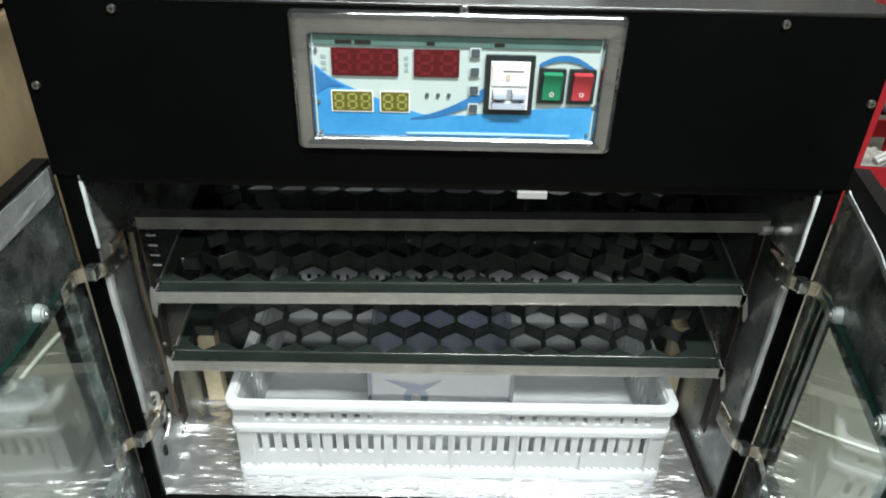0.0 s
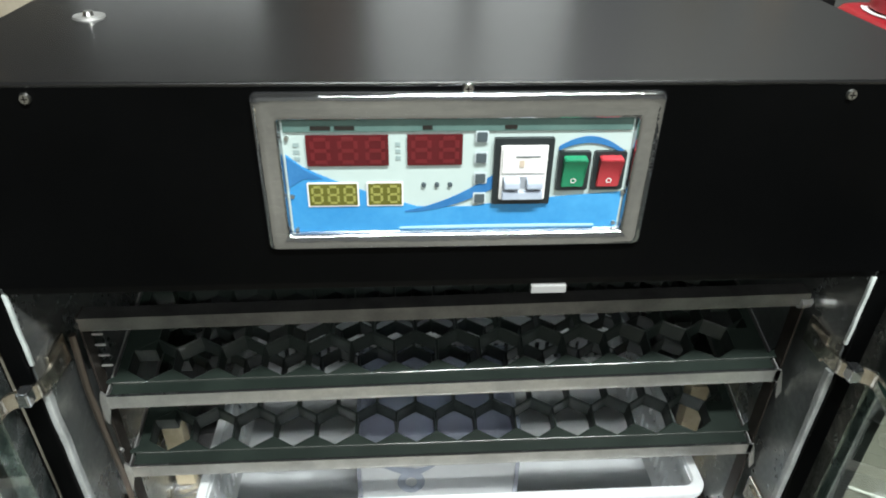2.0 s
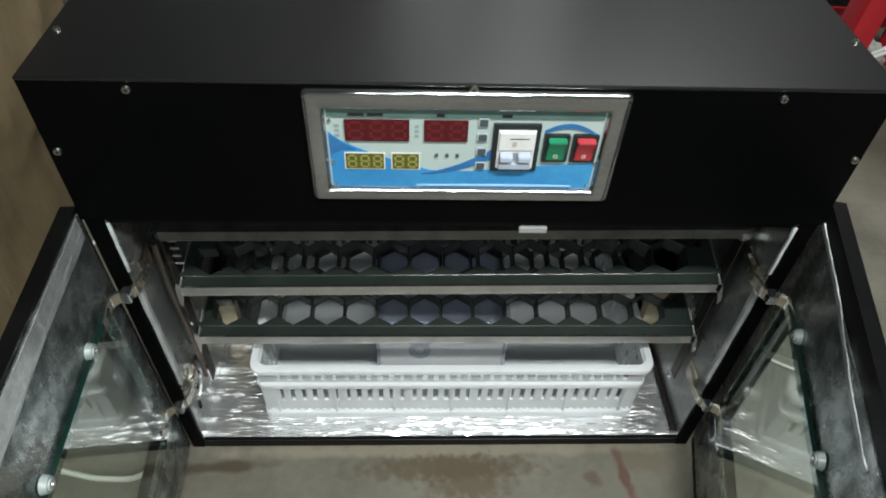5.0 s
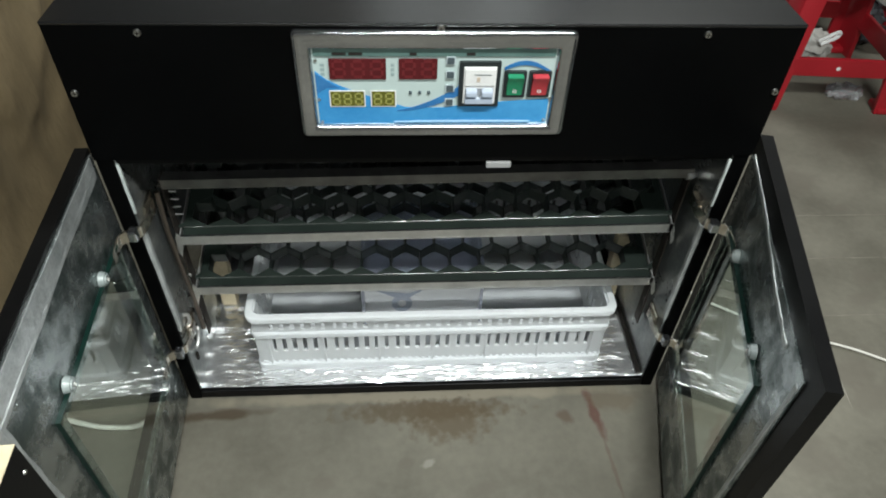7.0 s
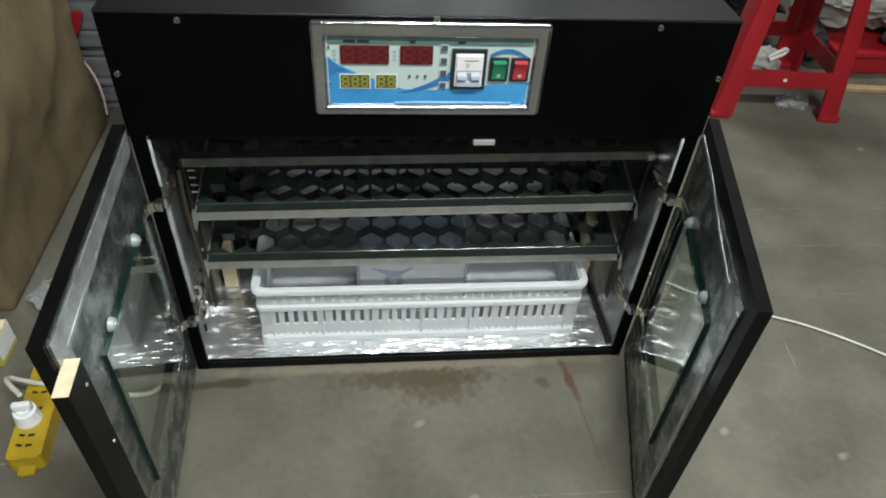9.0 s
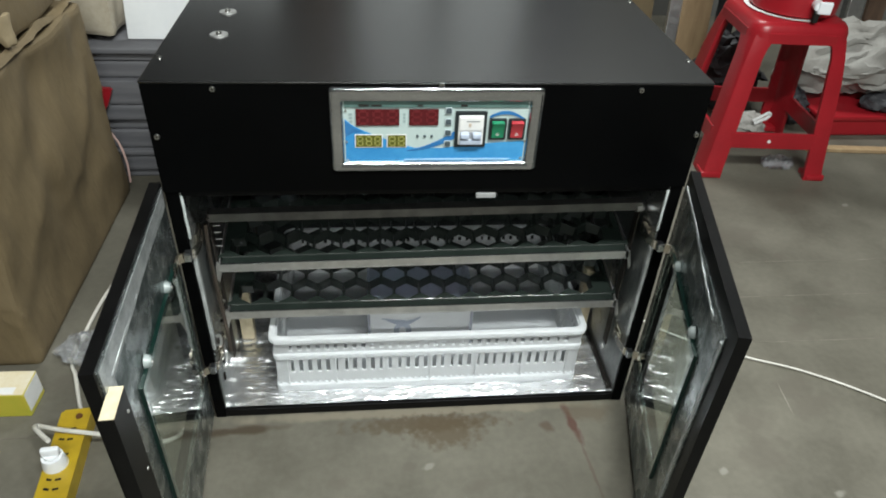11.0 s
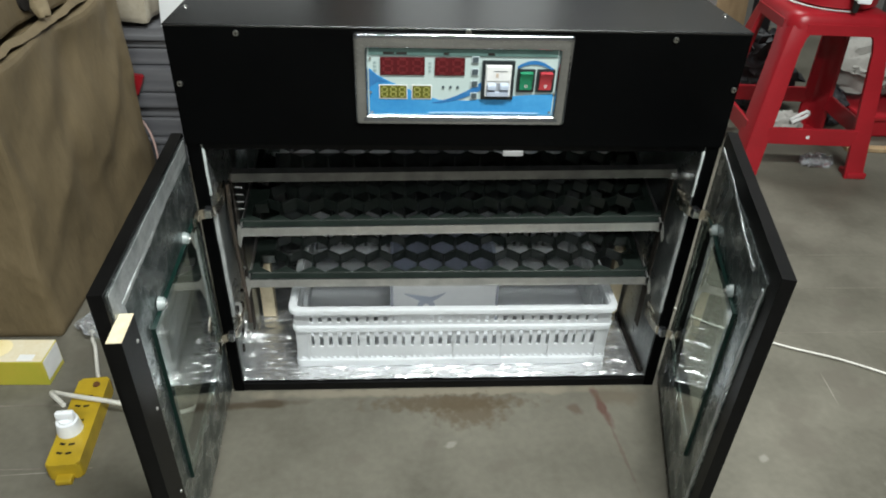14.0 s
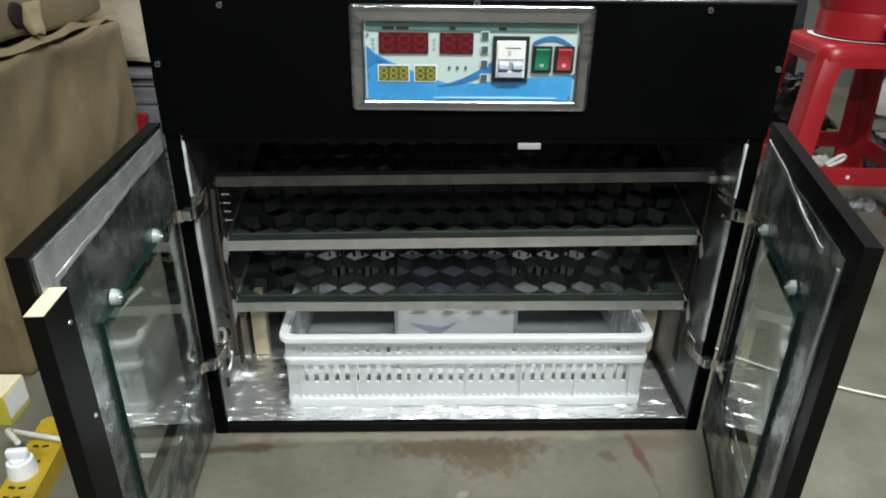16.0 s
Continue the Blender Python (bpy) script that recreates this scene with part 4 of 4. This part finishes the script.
solid("red_clip", prism([(-0.866, 0.312), (-0.822, 0.308), (-0.824, 0.296), (-0.846, 0.25), (-0.852, 0.252), (-0.866, 0.295)], "y", 0.92, 0.945, bevel=0.004), RED_PL, "small red plastic clip against the stacked boards", "clip", (-0.83, 0.93, 0.27))
solid("pink_cable", tube(spline([(-0.86, 0.915, 0.2), (-0.833, 0.91, 0.15), (-0.822, 0.905, 0.09), (-0.826, 0.905, 0.02)], 6), 0.0032), surf("pink_cable_skin", (0.62, 0.42, 0.38), None, 0.5),
      "thin pink cable hanging between carton and boards", "cable", (-0.8, 0.91, 0.0), True)

# power strip, its plug and cables
t = thing("power_strip", (-0.68, -0.1, 0), "yellow power strip on the concrete floor", "power strip")
M = pose(-0.684, -0.097, 0, 0, 0, 5)
part("strip_body", prism(rounded(-0.028, 0.028, -0.105, 0.105, 0.006), "z", 0.0, 0.036, bevel=0.003), YELLOW_PL, t).matrix_basis = Matrix.Translation(-Vector((-0.68, -0.1, 0))) @ M @ Matrix.Translation(Vector((-0.68, -0.1, 0)))
for nm, bm, mt in (("hanger_tab", box(-0.014, 0.014, -0.12, -0.1, 0.0, 0.012, 0.003, m=M), YELLOW_PL),
                   ("switch_button", cyl(M @ Vector((0.008, 0.085, 0.035)), M @ Vector((0.008, 0.085, 0.039)), 0.007, 0.006, 14), surf("brown_button", (0.12, 0.05, 0.02), None, 0.4))):
    part(nm, bm, mt, t)
for y in (0.055, 0.03, -0.005, -0.06, -0.08):
    for dx in (-0.012, 0.004):
        part("socket_hole", box(dx - 0.005, dx + 0.005, y - 0.0022, y + 0.0022, 0.0358, 0.0366, m=M @ pose(dx * 0.5, y, 0, 0, 0, 1500 * dx) @ pose(-dx * 0.5, -y, 0)), INK, t)
t = thing("white_plug", (-0.69, -0.122, 0.036), "white round plug in the yellow power strip", "plug")
part("plug_body", cyl(M @ Vector((-0.008, -0.025, 0.036)), M @ Vector((-0.008, -0.025, 0.066)), 0.022, 0.018, 22, bevel=0.005), WHITE_PL, t, smooth=True)
part("plug_grip", box(-0.024, 0.008, -0.031, -0.019, 0.064, 0.082, 0.004, m=M), WHITE_PL, t, smooth=True)
solid("white_lead", tube(spline([(-0.7, -0.1, 0.075), (-0.74, -0.06, 0.062), (-0.752, -0.035, 0.04), (-0.725, -0.045, 0.044), (-0.686, -0.055, 0.046), (-0.627, -0.055, 0.03), (-0.56, -0.06, 0.01), (-0.495, -0.045, 0.006), (-0.468, 0.06, 0.006), (-0.465, 0.3, 0.006)], 8), 0.0045), CABLE,
      "white power lead curling from the plug", "cable", (-0.7, 0, 0), True)
solid("strip_lead", tube(spline([(-0.69, 0.01, 0.014), (-0.708, 0.045, 0.006), (-0.742, 0.126, 0.006), (-0.762, 0.18, 0.006), (-0.76, 0.35, 0.006), (-0.74, 0.5, 0.006)], 8), 0.004), CABLE,
      "cream lead running back from the power strip", "cable", (-0.7, 0.2, 0), True)
t = thing("lamp_box", (-0.86, 0.04, 0), "small yellow and white printed carton on the floor", "box")
M2 = pose(-0.794, 0.058, 0, 0, 0, -1)
part("box_body", box(-0.2, 0, -0.033, 0.033, 0, 0.062, 0.0015, m=M2), BOX_YELLOW, t)
part("box_top", box(-0.199, -0.001, -0.032, 0.032, 0.0622, 0.0628, m=M2), BOX_WHITE, t, "cream printed top")
part("end_label", box(0.0002, 0.0008, -0.03, 0.03, 0.012, 0.060, m=M2), PAPER, t)
part("print_oval", cyl(M2 @ Vector((-0.1, 0.005, 0.0629)), M2 @ Vector((-0.1, 0.005, 0.0633)), 0.026, 0.026, 24), CREAM_PRINT, t)
part("print_patch", box(-0.05, -0.02, -0.03, -0.012, 0.063, 0.0634, m=M2), PAPER, t)
scrap = bmesh.new()
bmesh.ops.create_icosphere(scrap, subdivisions=3, radius=0.05)
for v in scrap.verts:
    v.co = Vector((-0.74 + v.co.x * 1.1, 0.2 + v.co.y, max(0.001, 0.016 + v.co.z * 0.35))) + 0.02 * noise.noise_vector(v.co * 40)
    v.co.z = max(v.co.z, 0.001)
solid("plastic_scrap", scrap, CLEAR, "crumpled clear plastic scrap by the carton", "plastic scrap", (-0.74, 0.2, 0))

# ---- right of the incubator ----
solid("floor_cable", tube(spline([(0.5, 0.3, 0.005), (0.62, 0.19, 0.005), (0.76, 0.11, 0.005), (0.88, 0.057, 0.005), (1.016, -0.034, 0.005), (1.2, -0.2, 0.005)], 10), 0.0025), CABLE,
      "thin white cable lying across the concrete", "cable", (0.8, 0.1, 0), True)


def stool():
    cx, cy, a0, a1, H = 1.214, 1.12, 0.2065, 0.15, 0.502
    TURN = radians(-4.4)
    t = thing("plastic_stool", (cx, cy, 0), "red plastic square stool carrying a water barrel", "stool")
    t.rotation_euler.z = TURN

    def half(z):
        return a0 + (a1 - a0) * z / H

    top = bmesh.new()
    loops = []
    for ins, z in ((0.001, H - 0.046), (0.0, H - 0.03), (0.003, H - 0.014), (0.01, H - 0.004), (0.022, H), (0.06, H + 0.001), (0.1, H - 0.002)):
        s = half(z) - ins
        loops.append([top.verts.new((cx + p, cy + q, z)) for p, q in rounded(-s, s, -s, s, max(0.05 - ins * 0.4, 0.01), 6)])
    for a, b in zip(loops, loops[1:]):
        for k in range(len(a)):
            top.faces.new((a[k], a[(k + 1) % len(a)], b[(k + 1) % len(a)], b[k]))
    top.faces.new(loops[-1])
    part("seat", top, RED_PL, t, smooth=True)
    for sx in (-1, 1):
        for sy in (-1, 1):
            bm = bmesh.new()
            loops = []
            for k in range(15):
                z = (H - 0.04) * k / 14
                s = half(z) - 0.0005
                w = 0.064 - 0.012 * k / 14 + 0.022 * max(0, (k - 12) / 2) ** 2
                c = 0.012 + 0.034 * max(0, (k - 9) / 5) ** 2
                w2 = w + 0.024
                o = [(s - c * 0.3, s - c * 0.3), (s - c, s), (s - w, s), (s - w, s - 0.012), (s - 0.02 - c, s - 0.014), (s - 0.014 - c * 0.5, s - 0.02 - c * 0.5), (s - 0.012, s - w2), (s, s - w2), (s, s - c)]
                loops.append([bm.verts.new((cx + sx * p, cy + sy * q, z)) for p, q in o])
            for a, b in zip(loops, loops[1:]):
                for k in range(len(a)):
                    bm.faces.new((a[k], a[(k + 1) % len(a)], b[(k + 1) % len(a)], b[k]))
            bm.faces.new(loops[0])
            part("leg", bm, RED_PL, t, smooth=True)
            q = half(0)
            part("foot", box(cx + sx * q - 0.031 - 0.028 * sx, cx + sx * q + 0.031 - 0.028 * sx, cy + sy * q - 0.031 - 0.028 * sy, cy + sy * q + 0.031 - 0.028 * sy, 0.0, 0.02, 0.005), RED_PL, t, smooth=True)
    s = half(0.135)
    for a in ((cx - s + 0.05, cx + s - 0.05, cy - s, cy - s + 0.012), (cx - s + 0.05, cx + s - 0.05, cy + s - 0.012, cy + s), (cx - s, cx - s + 0.012, cy - s + 0.05, cy + s - 0.05), (cx + s - 0.012, cx + s, cy - s + 0.05, cy + s - 0.05)):
        r = part("rung", box(*a, 0.105, 0.16, 0.003), RED_PL, t)
        if a[2] < cy - s + 0.001 and a[1] - a[0] > 0.1:
            part("rung_mark", cyl((cx - 0.012, cy - s - 0.0008, 0.132), (cx - 0.012, cy - s + 0.004, 0.132), 0.006, 0.006, 12), PAPER, r)
    s = half(0.452)
    for a in ((cx - s + 0.05, cx + s - 0.05, cy - s - 0.0004, cy - s + 0.011), (cx - s + 0.05, cx + s - 0.05, cy + s - 0.011, cy + s + 0.0004), (cx - s - 0.0004, cx - s + 0.011, cy - s + 0.05, cy + s - 0.05), (cx + s - 0.011, cx + s + 0.0004, cy - s + 0.05, cy + s - 0.05)):
        part("apron", box(*a, 0.44, 0.472, 0.002), RED_PL, t)
    # water barrel standing on the seat
    b = thing("water_barrel", (cx + 0.02, cy + 0.01, H), "red plastic water barrel with a white tap", "water barrel")
    b.rotation_euler.z = radians(-16)
    bm = bmesh.new()
    loops = []
    for r, z in ((0.118, 0.0), (0.128, 0.006), (0.13, 0.06), (0.126, 0.075), (0.132, 0.085), (0.138, 0.3), (0.13, 0.33), (0.1, 0.345)):
        loops.append([bm.verts.new((cx + 0.02 + r * math.cos(k * math.tau / 36), cy + 0.01 + r * math.sin(k * math.tau / 36), H + 0.001 + z)) for k in range(36)])
    for p, q in zip(loops, loops[1:]):
        for k in range(36):
            bm.faces.new((p[k], p[(k + 1) % 36], q[(k + 1) % 36], q[k]))
    bm.faces.new(loops[0]), bm.faces.new(loops[-1])
    part("barrel_body", bm, RED_PL, b, smooth=True)
    tx, ty, tz = cx + 0.05, cy - 0.118, H + 0.05
    tap = part("tap", cyl((tx, ty + 0.004, tz), (tx, ty - 0.035, tz), 0.016, 0.014, 16, bevel=0.003), WHITE_PL, b, "white tap", True)
    part("tap_lever", box(tx - 0.004, tx + 0.034, ty - 0.04, ty - 0.028, tz - 0.018, tz + 0.018, 0.004), WHITE_PL, tap)
    part("spout", cyl((tx, ty - 0.026, tz - 0.01), (tx, ty - 0.026, tz - 0.045), 0.01, 0.008, 12), INK, tap)
    rag = bmesh.new()
    arc = [math.radians(150 + 6 * k) for k in range(22)]
    lo = [[rag.verts.new((cx + 0.02 + (r + 0.003 * noise.noise(Vector((a * 9, r * 40, 0)))) * math.cos(a), cy + 0.01 + r * math.sin(a), H + 0.003)) for a in arc] for r in (0.131, 0.146)]
    for k in range(len(arc) - 1):
        rag.faces.new((lo[0][k], lo[0][k + 1], lo[1][k + 1], lo[1][k]))
    part("scuff_mark", rag, PAPER, t, "white scuff round the barrel foot")


stool()

solid("floor_batten", box(1.46, 2.6, 1.1, 1.132, 0, 0.014, 0.002, m=pose(1.46, 1.12, 0, 0, 0, -4) @ pose(-1.46, -1.12, 0)), WOOD, "long pale wooden batten on the floor", "batten", (1.8, 1.1, 0))
t = thing("canvas_bag", (1.83, 1.42, 0.09), "slumped grey canvas sack on a red crate", "sack")
bag = bmesh.new()
bmesh.ops.create_icosphere(bag, subdivisions=5, radius=1)
for v in bag.verts:
    d = v.co.copy()
    v.co = Vector((1.83 + 0.37 * d.x, 1.42 + 0.15 * d.y, 0.225 + 0.12 * d.z))
    if d.x < -0.4:
        v.co.z -= 0.1 * (-0.4 - d.x)
    q = d * 2.2
    v.co += 0.05 * noise.noise_vector(q) + 0.02 * noise.noise_vector(d * 6) + 0.008 * noise.noise_vector(d * 16)
    v.co.z = max(v.co.z, 0.09)
part("sack_body", bag, CLOTH, t, smooth=True)
solid("red_crate", box(1.56, 2.3, 1.22, 1.6, 0.0, 0.075, 0.01, bm=box(1.55, 2.31, 1.21, 1.61, 0.065, 0.085, 0.006)), RED_PL, "low red plastic crate under the grey sack", "crate", (1.9, 1.4, 0))
# The last four, tall ones are unseen, added to reflect in the black top.
for k, (x, y, w, h2, mt, lean, lab) in enumerate(((0.86, 1.75, 0.1, 0.95, DARK_WOOD, -8, "dark brown board leaning on the wall"), (1.0, 1.78, 0.14, 1.1, CARTON, -9, "tall brown card sheet leaning on the wall"),
                                              (1.13, 1.7, 0.05, 1.0, STEEL, -8, "narrow galvanised strip leaning on the wall"), (1.24, 1.74, 0.13, 1.05, WOOD, -9, "pale wooden board leaning on the wall"),
                                              (1.4, 1.8, 0.08, 0.9, DARK, -7, "black board leaning on the wall"), (1.98, 1.95, 0.07, 1.2, STEEL, -9, "bright steel channel leaning on the wall"),
                                              (2.1, 1.97, 0.07, 1.2, STEEL, -9, "bright steel channel leaning on the wall"), (2.22, 2.0, 0.09, 1.1, DARK_WOOD, -9, "brown board leaning on the wall"),
                                              (0.74, 1.95, 0.2, 2.2, BOARD, -6, "unseen tall grey panel added to reflect in the incubator top"), (0.42, 2.0, 0.34, 2.3, WHITE_SHEET, -6, "unseen tall white panel added to reflect in the incubator top"),
                                              (0.02, 2.05, 0.34, 2.2, WHITE_SHEET, -6, "unseen tall white panel added to reflect in the incubator top"), (-0.3, 2.02, 0.2, 1.9, DARK_WOOD, -6, "brown board leaning on the wall"))):
    solid("leaning_board", box(-w / 2, w / 2, -0.01, 0.01, 0, h2, 0.002, m=pose(x, y, 0.004, lean, 0, 0)), mt, lab, "board", (x, y, 0), False, "boards leaning on the wall")
for k, (x, y, z0, sx, sy, sz, mt, lab) in enumerate(((1.5, 1.36, 0.07, 0.05, 0.09, 0.07, DARK, "dark crumpled scrap behind the stool"), (1.28, 1.5, 0.12, 0.13, 0.1, 0.13, DARK, "dark bin bag behind the red stool"),
                                             (1.27, 1.23, 0.045, 0.07, 0.06, 0.045, CLOTH, "grey crumpled rag on the floor"), (1.86, 1.27, 0.115, 0.13, 0.055, 0.035, DARK, "dark crumpled bag beside the sack"),
                                             (1.22, 1.4, 0.25, 0.09, 0.06, 0.07, DARK, "dark crumpled bag behind the stool"))):
    bm = bmesh.new()
    bmesh.ops.create_icosphere(bm, subdivisions=4, radius=1)
    for v in bm.verts:
        d = v.co.copy()
        v.co = Vector((x + sx * d.x, y + sy * d.y, z0 + sz * d.z)) + 0.4 * sz * noise.noise_vector(d * 2.5 + Vector((k, 0, 0))) + 0.15 * sz * noise.noise_vector(d * 7)
        v.co.z = max(v.co.z, 0.001)
    solid("crumpled_scrap", bm, mt, lab, "scrap", (x, y, 0), True)
cl = bmesh.new()
bmesh.ops.create_icosphere(cl, subdivisions=3, radius=1)
for v in cl.verts:
    d = v.co.copy()
    v.co = Vector((1.295 + 0.055 * d.x, 1.005 + 0.035 * d.y, 0.014 + 0.016 * d.z)) + 0.02 * noise.noise_vector(d * 4)
    v.co.z = max(v.co.z, 0.001)
solid("clear_bag", cl, CLEAR, "crumpled clear plastic bag under the stool", "plastic bag", (1.295, 1.005, 0))
solid("plastic_loop", tube(spline([(1.262, 1.17, 0.088), (1.285, 1.165, 0.108), (1.31, 1.17, 0.118), (1.322, 1.175, 0.108), (1.308, 1.172, 0.096), (1.285, 1.168, 0.088), (1.268, 1.168, 0.078)], 5), 0.006), PAPER,
      "small white plastic loop on a grey rag", "loop", (1.29, 1.17, 0.08), True)
